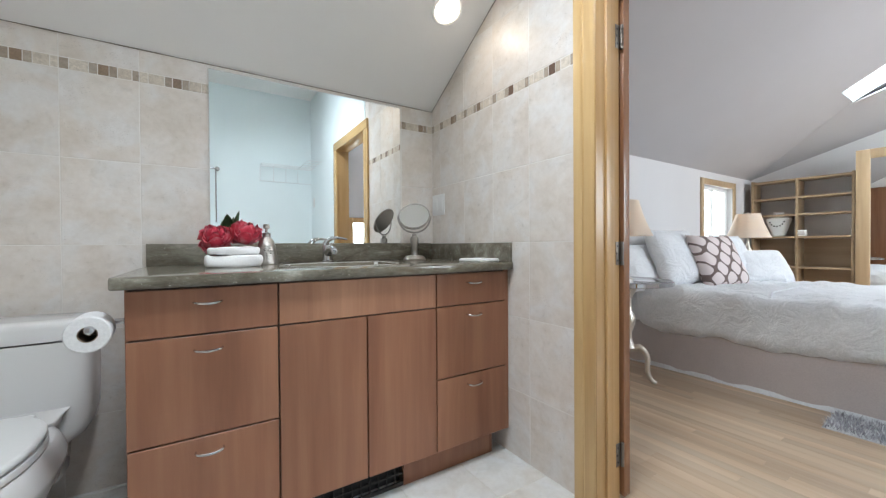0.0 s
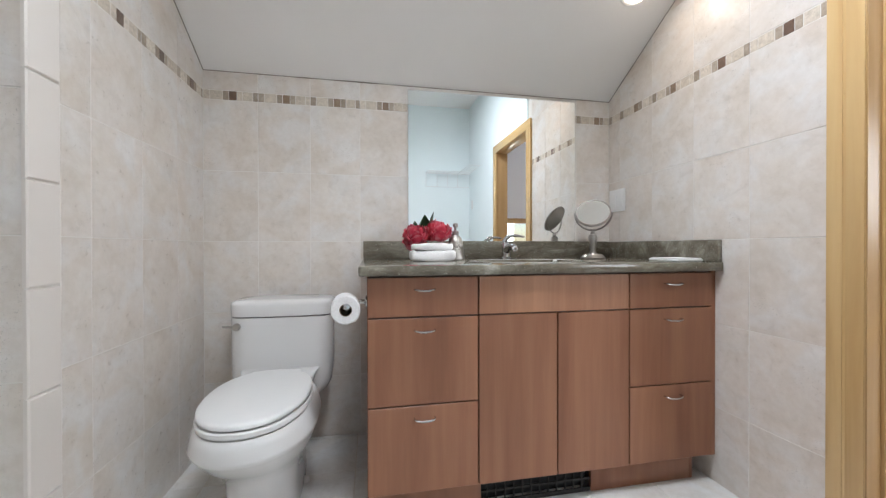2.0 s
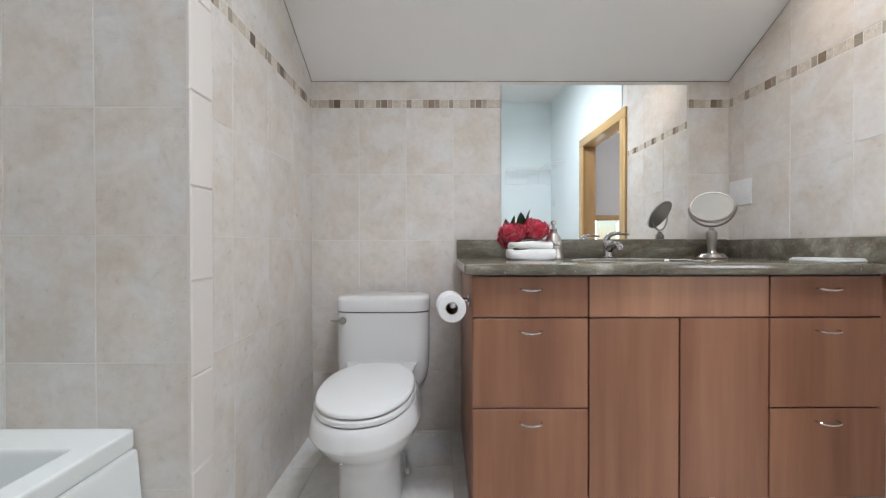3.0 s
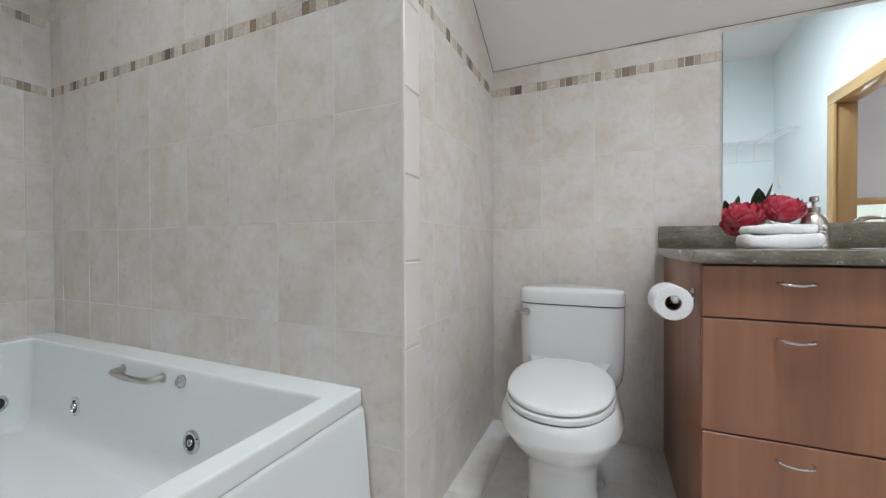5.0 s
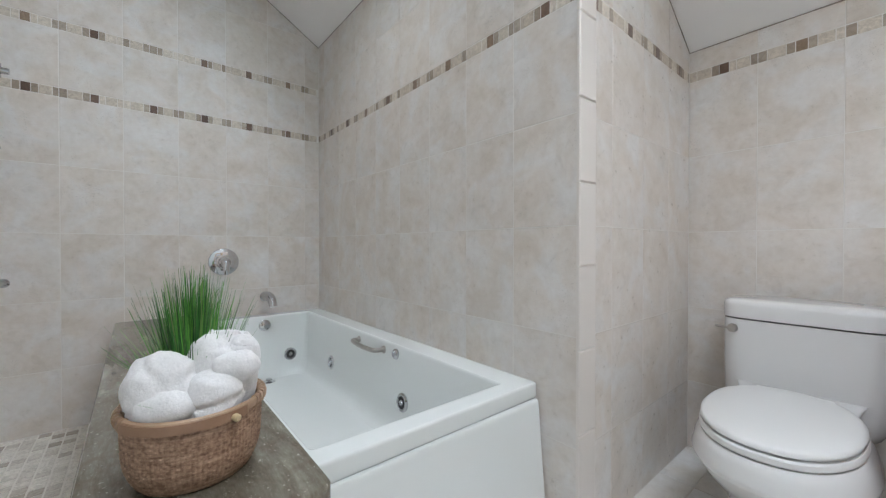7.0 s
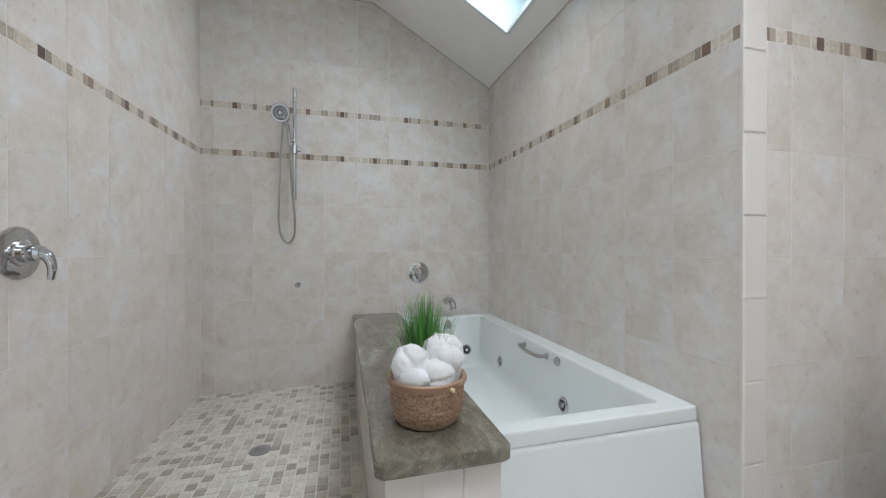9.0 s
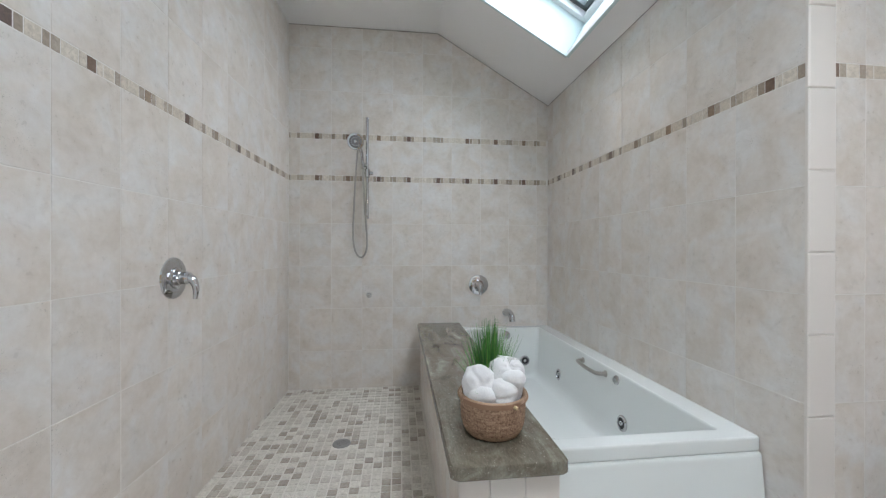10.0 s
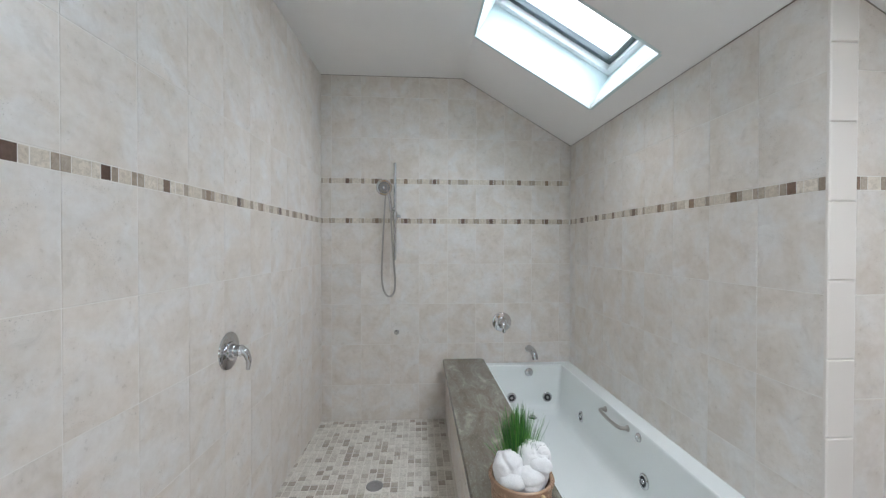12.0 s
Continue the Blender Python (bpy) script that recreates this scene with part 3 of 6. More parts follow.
VENT = material("bronze_vent_metal", (0.014, 0.011, 0.009), 0.6, 0.0)
doorway()

# ---- bathtub and stone ledge ----
TUB_Z = 0.485


def rounded_rect(x0, x1, y0, y1, z, r, k=6):
    pts = []
    for cx, cy, a0 in ((x1 - r, y1 - r, 0), (x0 + r, y1 - r, 90), (x0 + r, y0 + r, 180), (x1 - r, y0 + r, 270)):
        for i in range(k + 1):
            a = radians(a0 + 90 * i / k)
            pts.append(Vector((cx + r * math.cos(a), cy + r * math.sin(a), z)))
    return pts


def jet(parent, m, name="jet"):
    ring = lathe([(0.041, -0.004), (0.041, 0.006), (0.036, 0.011), (0.028, 0.010), (0.026, 0.004)], 28, m=m)
    j = part(name, ring, CHROME, parent, "chrome whirlpool jet with dark nozzle")
    part("cup", lathe([(0.0, 0.005), (0.0265, 0.0055), (0.0265, 0.0)], 24, m=m), BLACK, j)
    part("nozzle", lathe([(0.0, 0.009), (0.005, 0.009), (0.006, 0.012), (0.012, 0.012), (0.014, 0.007), (0.014, 0.004)], 20, m=m), CHROME, j)
    return j


def bathtub():
    tub = thing("bathtub", "white acrylic whirlpool bathtub with chrome fittings beside the tiled wall", "bathtub", (-1.8, 1.79, 0))
    X, Y = (X0 + 0.002, -0.842), (1.392, YT - 0.002)
    rings = [rounded_rect(X[0], X[1] - 0.020, *Y, 0.40, 0.010), rounded_rect(X[0], X[1] - 0.016, *Y, TUB_Z - 0.060, 0.010),
             rounded_rect(X[0], X[1] - 0.006, *Y, TUB_Z - 0.055, 0.010), rounded_rect(X[0], X[1] - 0.001, *Y, TUB_Z - 0.048, 0.010), rounded_rect(X[0], X[1], *Y, TUB_Z - 0.044, 0.010), rounded_rect(X[0], X[1], *Y, TUB_Z - 0.010, 0.010), rounded_rect(X[0], X[1], *Y, TUB_Z - 0.006, 0.010),
             rounded_rect(X[0] + 0.001, X[1] - 0.002, Y[0] + 0.002, Y[1] - 0.002, TUB_Z - 0.0015, 0.010),
             rounded_rect(X[0] + 0.005, X[1] - 0.006, Y[0] + 0.005, Y[1] - 0.005, TUB_Z, 0.010),
             rounded_rect(X[0] + 0.008, X[1] - 0.009, Y[0] + 0.008, Y[1] - 0.008, TUB_Z, 0.010),
             rounded_rect(-2.725, -0.905, 1.431, 2.089, TUB_Z, 0.016),
             rounded_rect(-2.722, -0.908, 1.434, 2.086, TUB_Z, 0.016),
             rounded_rect(-2.719, -0.911, 1.437, 2.083, TUB_Z - 0.0015, 0.017),
             rounded_rect(-2.716, -0.915, 1.440, 2.080, TUB_Z - 0.007, 0.018),
             rounded_rect(-2.7145, -0.917, 1.4415, 2.0785, TUB_Z - 0.014, 0.018),
             rounded_rect(-2.688, -1.085, 1.474, 2.054, 0.205, 0.030),
             rounded_rect(-2.682, -1.120, 1.481, 2.048, 0.165, 0.034),
             rounded_rect(-2.672, -1.165, 1.491, 2.039, 0.132, 0.040),
             rounded_rect(-2.655, -1.205, 1.507, 2.023, 0.112, 0.045),
             rounded_rect(-2.632, -1.245, 1.526, 2.003, 0.102, 0.05),
             rounded_rect(-2.600, -1.290, 1.550, 1.980, 0.098, 0.05)]
    part("basin", loft(rings, caps=False), ACRYLIC, tub, angle=50)
    part("basin_floor", loft([rounded_rect(-2.600, -1.290, 1.550, 1.980, 0.098, 0.05), rounded_rect(-2.3, -1.6, 1.7, 1.85, 0.095, 0.03)]), ACRYLIC, tub)
    part("apron", prism([(-0.870, 0.0), (-0.800, 0.0), (-0.801, 0.02), (-0.8338, 0.412), (-0.8345, 0.420), (-0.8360, 0.4255), (-0.8385, 0.4285), (-0.8430, 0.4295), (-0.870, 0.4295)], "y", Y[0], Y[1] - 0.004), ACRYLIC, tub, "white acrylic front panel", True)
    for x, y, z, n in ((-2.265, 2.062, 0.235, (0, -1, 0.1)), (-1.473, 2.058, 0.245, (0, -1, 0.1)), (-2.688, 1.632, 0.215, (1, 0, 0.12)), (-2.688, 1.945, 0.215, (1, 0, 0.12)),
                       (-1.473, 1.4785, 0.245, (0, 1, 0.1)), (-2.265, 1.4785, 0.235, (0, 1, 0.1))):
        jet(tub, facing((x, y, z), n))
    part("overflow_plate", lathe([(0, 0.012), (0.024, 0.012), (0.036, 0.008), (0.038, 0.0)], 32, m=facing((-2.714, 1.79, 0.425), (1, 0, 0.12))), CHROME, tub)
    part("drain", lathe([(0.0, 0.022), (0.018, 0.02), (0.019, 0.012), (0.008, 0.010), (0.008, 0.004), (0.036, 0.003), (0.038, 0.0)], 28, m=pose(-2.56, 1.776, 0.097)), CHROME, tub)
    part("air_control", lathe([(0, 0.016), (0.014, 0.016), (0.017, 0.010), (0.024, 0.006), (0.025, 0)], 24, m=facing((-1.555, 2.0745, 0.442), (0, -1, 0.1))), CHROME, tub)
    y, s = 2.072, -1
    line = smooth_line([(-1.93, y, 0.438), (-1.925, y + s * 0.032, 0.440), (-1.90, y + s * 0.045, 0.440), (-1.80, y + s * 0.050, 0.436), (-1.70, y + s * 0.046, 0.438), (-1.672, y + s * 0.032, 0.440), (-1.667, y, 0.440)], 6)
    part("grab_bar", tube(line, 0.0115, 12), NICKEL, tub, "brushed nickel grab bar")
    for x in (-1.93, -1.667):
        part("bar_flange", lathe([(0.019, 0), (0.019, 0.004), (0.013, 0.008)], 20, m=facing((x, y + 0.004, 0.439), (0, -1, 0.1))), NICKEL, tub)


bathtub()


def ledge():
    wall = structure("ledge_wall", box((X0 - 0.001, 1.075, -0.05), (-0.742, 1.388, 0.484)), GROUT, "low tiled wall between shower and bathtub", "wall")
    m = wall_frame((0, 1.072, 0), (1, 0, 0), (0, -1, 0))
    x = X0
    while x < -0.75:
        b = min(x + 0.25, -0.745)
        for v0, v1 in ((0.0, 0.235), (0.235, 0.484)):
            tile(wall, m, rect(x, b, v0, v1), WALL_TILE)
        x += 0.25
    m = wall_frame((-0.738, 0, 0), (0, 1, 0), (1, 0, 0))
    for a, b in ((1.072, 1.168), (1.168, 1.278), (1.278, 1.388)):
        for v0, v1 in ((0.0, 0.235), (0.235, 0.484)):
            tile(wall, m, rect(a, b, v0, v1), BULLNOSE)
    bm = loft([rounded_rect(X0 + 0.001, -0.705, 1.048, 1.404, 0.485, 0.028), rounded_rect(X0 + 0.001, -0.702, 1.045, 1.407, 0.489, 0.028),
               rounded_rect(X0 + 0.001, -0.702, 1.045, 1.407, 0.519, 0.028), rounded_rect(X0 + 0.001, -0.706, 1.049, 1.403, 0.525, 0.028)])
    tagged(part("stone_ledge", bm, GRANITE), "polished green grey granite slab on the low wall", "ledge")


ledge()

# ---- shower fittings ----
NOZZLE = material("nozzle_plate", (0.24, 0.24, 0.24), 0.45, 0.2)
bump(NOZZLE, noise_tex(NOZZLE, coords(NOZZLE), 160, 1), 0.6, 0.003)


def shower_set():
    s = thing("shower_set", "chrome hand shower on a slide bar with a looped metal hose", "shower", (X0, 0.632, 1.4))
    x = -2.745
    part("slide_bar", tube([(x, 0.632, 1.40), (x, 0.632, 2.225)], 0.0125, 14), CHROME, s)
    for z in (1.42, 2.205):
        part("bracket", tube([(X0 - 0.0005, 0.632, z), (x, 0.632, z)], 0.010, 12), CHROME, s)
    c = part("slider", tube([(x, 0.632, 1.735), (x, 0.632, 1.742), (x, 0.632, 1.803), (x, 0.632, 1.81)], [0.016, 0.0225, 0.0225, 0.016], 18), CHROME, s)
    part("slider_knob", tube([(x - 0.002, 0.610, 1.772), (x + 0.002, 0.650, 1.772), (x + 0.002, 0.652, 1.772), (x + 0.002, 0.680, 1.772)], [0.010, 0.010, 0.015, 0.014], 14), CHROME, c)
    part("cradle", tube([(x + 0.01, 0.625, 1.83), (x + 0.028, 0.600, 1.838)], 0.015, 12), CHROME, s)
    handle = smooth_line([(x + 0.03, 0.603, 1.80), (x + 0.04, 0.599, 1.86), (x + 0.06, 0.590, 1.93), (x + 0.085, 0.572, 1.985)], 6)
    part("handle", tube(handle, [0.011 + 0.004 * (i / len(handle)) for i in range(len(handle))], 12), CHROME, s)
    m = facing((x + 0.085, 0.548, 2.005), (0.90, 0.10, -0.25))
    head = part("shower_head", lathe([(0, -0.034), (0.024, -0.032), (0.050, -0.018), (0.066, 0.0), (0.067, 0.012), (0.061, 0.017), (0.050, 0.017)], 36, m=m), CHROME, s)
    part("spray_face", lathe([(0.0, 0.0185), (0.045, 0.0185), (0.051, 0.0165)], 32, m=m), NOZZLE, head, "grey nozzle plate")
    part("face_ring", lathe([(0.030, 0.0175), (0.031, 0.0205), (0.034, 0.0205), (0.035, 0.0175)], 32, m=m), CHROME, head, "bright ring on the nozzle plate")
    part("face_button", lathe([(0.012, 0.018), (0.011, 0.022), (0, 0.023)], 20, m=m), CHROME, head)
    for k in range(14):
        q = 2 * math.pi * k / 14
        part("nozzle", lathe([(0.0032, 0.018), (0.0025, 0.0215), (0, 0.0218)], 8, m=m @ Matrix.Translation((0.042 * math.cos(q), 0.042 * math.sin(q), 0))), BLACK, head)
    hose = smooth_line([(x + 0.03, 0.603, 1.80), (x + 0.03, 0.604, 1.70), (x + 0.02, 0.618, 1.45), (x + 0.01, 0.634, 1.22), (x, 0.620, 1.12), (x - 0.01, 0.580, 1.085), (x - 0.01, 0.540, 1.13),
                        (x - 0.01, 0.520, 1.25), (x - 0.01, 0.528, 1.55), (x - 0.015, 0.548, 1.90), (x - 0.02, 0.560, 1.985), (x - 0.03, 0.566, 2.01), (X0 + 0.001, 0.566, 2.015)], 16)
    part("hose", tube(hose, [0.0072 + 0.0009 * (i % 2) for i in range(len(hose))], 8), NICKEL, s, "ribbed metal hose")
    part("wall_elbow", lathe([(0.026, 0), (0.026, 0.004), (0.014, 0.010), (0.012, 0.03), (0.0, 0.031)], 20, m=facing((X0, 0.566, 2.015), (1, 0, 0))), CHROME, s)


shower_set()


def lever_valve(name, loc, n, label, r=0.088, long_lever=True):
    v = thing(name, label, "valve", loc)
    m = facing(loc, n)
    part("plate", lathe([(0, 0.012), (r * 0.45, 0.012), (r * 0.8, 0.009), (r * 0.97, 0.005), (r, 0.0)], 48, m=m), CHROME, v)
    part("stem", lathe([(0.030, 0.008), (0.030, 0.03), (0.026, 0.034), (0.026, 0.05), (0.028, 0.056), (0.022, 0.068), (0.0, 0.070)], 28, m=m), CHROME, v)
    part("trim_ring", lathe([(0.044, 0.010), (0.044, 0.016), (0.040, 0.019), (0.032, 0.019)], 36, m=m), CHROME, v)
    n = Vector(n).normalized()
    p = Vector(loc) + n * 0.055
    if long_lever:
        line = smooth_line([p, p + n * 0.012 + Vector((0, 0, -0.002)), p + n * 0.026 + Vector((0, 0, -0.014)), p + n * 0.036 + Vector((0, 0, -0.045)), p + n * 0.032 + Vector((0, 0, -0.088))], 6)
        rr = [0.024 - 0.015 * (i / (len(line) - 1)) for i in range(len(line))]
    else:
        line = smooth_line([p, p + n * 0.02 + Vector((0, 0, -0.01)), p + n * 0.028 + Vector((0, 0, -0.045)), p + n * 0.024 + Vector((0, 0, -0.075))], 6)
        rr = [0.026 - 0.012 * (i / (len(line) - 1)) for i in range(len(line))]
    part("lever", tube(line, rr, 14), CHROME, v, "curved chrome lever")
    return v


lever_valve("shower_valve", (-1.335, -0.0495, 1.032), (0.034, 1, 0), "round chrome shower valve with curved lever on beige tiles")
lever_valve("tub_valve", (X0, 1.571, 0.846), (1, 0, 0), "round chrome bath valve with short lever on beige tiles", 0.086, False)


def tub_spout():
    s = thing("tub_spout", "curved chrome bath spout on the tiles above the tub", "faucet", (X0, 1.822, 0.60))
    part("flange", lathe([(0.033, 0), (0.033, 0.006), (0.027, 0.010)], 28, m=facing((X0, 1.815, 0.605), (1, 0, 0))), CHROME, s)
    line = smooth_line([(X0 + 0.004, 1.815, 0.605), (X0 + 0.05, 1.817, 0.614), (X0 + 0.10, 1.820, 0.611), (X0 + 0.142, 1.823, 0.588), (X0 + 0.156, 1.825, 0.552)], 6)
    part("spout", tube(line, [0.029, 0.030] + [0.031 - 0.007 * i / len(line) for i in range(len(line) - 2)], 16), CHROME, s)


tub_spout()
stub = thing("capped_outlet", "small chrome capped water outlet on the shower wall", "pipe", (X0, 0.644, 0.768))
part("collar", lathe([(0.022, 0), (0.022, 0.004), (0.015, 0.012)], 20, m=facing((X0, 0.644, 0.768), (1, 0, 0))), CHROME, stub)
part("cap", lathe([(0.014, 0.01), (0.014, 0.034), (0.010, 0.038), (0, 0.038)], 6, m=facing((X0, 0.644, 0.768), (1, 0, 0))), NICKEL, stub)


def floor_drain():
    d = thing("floor_drain", "round steel shower drain set in the mosaic floor", "drain", (-1.91, 0.557, 0.0))
    part("strainer_plate", lathe([(0.030, 0.0005), (0.0305, 0.0024), (0.046, 0.0030), (0.052, 0.0022), (0.054, -0.001)], 40, m=pose(-1.91, 0.557, 0)), DRAIN_STEEL, d)
    part("well", lathe([(0, -0.001), (0.031, -0.0005)], 24, m=pose(-1.91, 0.557, 0)), BLACK, d)
    for k in range(-3, 4):
        w = math.sqrt(0.0305 ** 2 - (k * 0.0082) ** 2)
        part("grate_bar", box((-1.91 - w, 0.557 + k * 0.0082 - 0.0018, 0.0), (-1.91 + w, 0.557 + k * 0.0082 + 0.0018, 0.0022)), DRAIN_STEEL, d)
    for k in (-2, -1, 0, 1, 2):
        w = math.sqrt(0.0305 ** 2 - (k * 0.0105) ** 2)
        part("grate_rib", box((-1.91 + k * 0.0105 - 0.0017, 0.557 - w, 0.0002), (-1.91 + k * 0.0105 + 0.0017, 0.557 + w, 0.002)), DRAIN_STEEL, d)


DRAIN_STEEL = material("dull_drain_steel", (0.30, 0.29, 0.28), 0.4, 0.6)

floor_drain()

# ---- toilet ----
def toilet():
    cx = -0.285
    t = thing("toilet", "white porcelain one-piece toilet with closed lid against the tiled wall", "toilet", (cx, 2.8, 0))

    def egg(w, f, b, z, yc=2.60, power=2.2):
        return oval(cx, yc, w, b, z, 44, power, f)
    bowl = [egg(0.124, 0.172, 0.42, 0.0, 2.66, 2.6), egg(0.122, 0.167, 0.42, 0.03, 2.66, 2.6), egg(0.120, 0.155, 0.42, 0.12, 2.66, 2.5), egg(0.128, 0.170, 0.42, 0.17, 2.66, 2.4), egg(0.146, 0.200, 0.42, 0.212, 2.655, 2.35),
            egg(0.168, 0.240, 0.42, 0.252, 2.645, 2.3), egg(0.188, 0.276, 0.42, 0.292, 2.63), egg(0.200, 0.297, 0.42, 0.330, 2.615), egg(0.204, 0.303, 0.41, 0.343, 2.61), egg(0.204, 0.304, 0.40, 0.351, 2.61),
            egg(0.194, 0.296, 0.38, 0.384, 2.605), egg(0.184, 0.286, 0.34, 0.407, 2.60), egg(0.179, 0.281, 0.30, 0.412, 2.60)]
    part("bowl", loft(bowl), PORCELAIN, t, angle=38)
    seat = [egg(0.174, 0.275, 0.235, 0.413), egg(0.180, 0.284, 0.240, 0.419), egg(0.180, 0.284, 0.240, 0.432), egg(0.177, 0.280, 0.238, 0.437)]
    part("seat", loft(seat), WHITE_PLASTIC, t)
    lid = [egg(0.172, 0.272, 0.24, 0.440), egg(0.177, 0.280, 0.243, 0.444), egg(0.177, 0.280, 0.243, 0.453), egg(0.173, 0.275, 0.241, 0.458), egg(0.164, 0.264, 0.232, 0.461), egg(0.10, 0.17, 0.14, 0.4635)]
    part("lid", loft(lid), WHITE_PLASTIC, t, angle=60)
    for s in (-1, 1):
        part("lid_hinge", box((cx + s * 0.075 - 0.025, 2.815, 0.412), (cx + s * 0.075 + 0.025, 2.858, 0.452), 0.009), WHITE_PLASTIC, t)
    # tank with a bulged front, flowing down into the deck

    def shell(w, y0, z):
        return oval(cx, 3.035, w + 0.004, 0.092, z, 56, 5.0, 3.035 - y0 + 0.022)
    tank = [shell(0.120, 2.95, 0.16), shell(0.130, 2.95, 0.275), shell(0.158, 2.948, 0.298), shell(0.192, 2.942, 0.322), shell(0.208, 2.937, 0.352), shell(0.215, 2.933, 0.40), shell(0.217, 2.93, 0.47), shell(0.218, 2.932, 0.56), shell(0.218, 2.935, 0.668)]
    part("tank", loft(tank), PORCELAIN, t, angle=50)
    top = [shell(0.214, 2.940, 0.672), shell(0.2195, 2.933, 0.6745), shell(0.2205, 2.932, 0.722), shell(0.217, 2.936, 0.735), shell(0.205, 2.95, 0.742), shell(0.15, 2.98, 0.745)]
    part("tank_lid", loft(top), PORCELAIN, t, angle=50)
    deck = [oval(cx, 2.88, 0.150, 0.10, 0.40, 36, 2.6), oval(cx, 2.88, 0.154, 0.10, 0.420, 36, 2.6), oval(cx, 2.905, 0.160, 0.065, 0.430, 36, 2.6), oval(cx, 2.935, 0.172, 0.04, 0.438, 36, 2.6)]
    part("deck", loft(deck), PORCELAIN, t, angle=60)
    lever = part("flush_lever", lathe([(0.0, 0.018), (0.014, 0.016), (0.017, 0.008), (0.017, 0)], 20, m=facing((-0.468, 2.918, 0.632), (0, -1, 0))), NICKEL, t, "brushed nickel flush lever")
    part("arm", tube([(-0.468, 2.906, 0.632), (-0.520, 2.903, 0.636)], [0.006, 0.0045], 10), NICKEL, lever)
    for s in (-1, 1):
        part("bolt_cap", lathe([(0.016, 0), (0.015, 0.012), (0.009, 0.02), (0, 0.022)], 16, m=pose(cx + s * 0.128, 2.78, 0)), WHITE_PLASTIC, t)


toilet()

# ---- vanity ----
VF = 2.43


def pull(parent, x, z, w=0.036):
    line = smooth_line([(x - w, VF, z), (x - w, VF - 0.014, z), (x - w * 0.72, VF - 0.024, z - 0.002), (x, VF - 0.028, z - 0.004), (x + w * 0.72, VF - 0.024, z - 0.002), (x + w, VF - 0.014, z), (x + w, VF, z)], 5)
    part("handle", tube(line, [0.0025 + 0.0014 * math.sin(math.pi * i / (len(line) - 1)) for i in range(len(line))], 10), CHROME, parent, "thin chrome bow handle")


def vanity():
    v = thing("vanity_cabinet", "reddish cherry veneer vanity with drawers and two doors", "cabinet", (0.79, 2.8, 0))
    back = Y1 - 0.003
    part("carcass", box((0.107, VF + 0.021, 0.118), (1.500, back, 0.884), 0.001), CHERRY_DARK, v, "dark cabinet carcass behind the fronts")
    part("side_panel", box((0.100, VF + 0.012, 0.004), (0.1065, back, 0.884), 0.001), CHERRY, v)
    part("filler", box((1.4985, VF + 0.01, 0.115), (X1 - 0.002, VF + 0.03, 0.884), 0.001), CHERRY, v)
    g = 0.0028

    def front(name, x0, x1, z0, z1, mat=CHERRY):
        return part(name, box((x0 + g, VF, z0 + g), (x1 - g, VF + 0.02, z1 - g), 0.0012, 1), mat, v)
    for x0, x1 in ((0.100, 0.496), (1.112, 1.498)):
        for z0, z1 in ((0.737, 0.880), (0.428, 0.737), (0.120, 0.428)):
            d = front("drawer_front", x0, x1, z0, z1)
            pull(d, (x0 + x1) / 2, z1 - 0.044)
    front("tilt_panel", 0.496, 1.112, 0.737, 0.880, CHERRY_SAP)
    front("cabinet_door", 0.496, 0.806, 0.118, 0.737)
    front("cabinet_door", 0.806, 1.112, 0.118, 0.737)
    part("toe_kick", box((0.980, VF + 0.055, 0.0), (1.44, VF + 0.073, 0.117), 0.001), CHERRY, v)
    part("toe_kick", box((0.108, VF + 0.055, 0.0), (0.520, VF + 0.073, 0.117), 0.001), CHERRY, v)
    part("toe_return", box((1.44, VF + 0.055, 0.0), (1.455, VF + 0.4, 0.117), 0.001), CHERRY, v)
    gr = part("heat_vent", box((0.520, VF + 0.10, 0.0), (0.980, VF + 0.11, 0.117)), BLACK, v, "dark brown metal heating grille")
    part("vent_frame", box((0.521, VF + 0.058, 0.0), (0.979, VF + 0.066, 0.016), 0.001), VENT, gr)
    part("vent_frame", box((0.521, VF + 0.058, 0.085), (0.979, VF + 0.066, 0.112), 0.001), VENT, gr)
    for k in range(12):
        x = 0.545 + k * 0.036
        part("vent_slat", box((x, VF + 0.060, 0.016), (x + 0.004, VF + 0.068, 0.085)), VENT, gr)
    part("vent_slat", box((0.522, VF + 0.062, 0.046), (0.978, VF + 0.067, 0.054)), VENT, gr)


vanity()
CT = 0.920


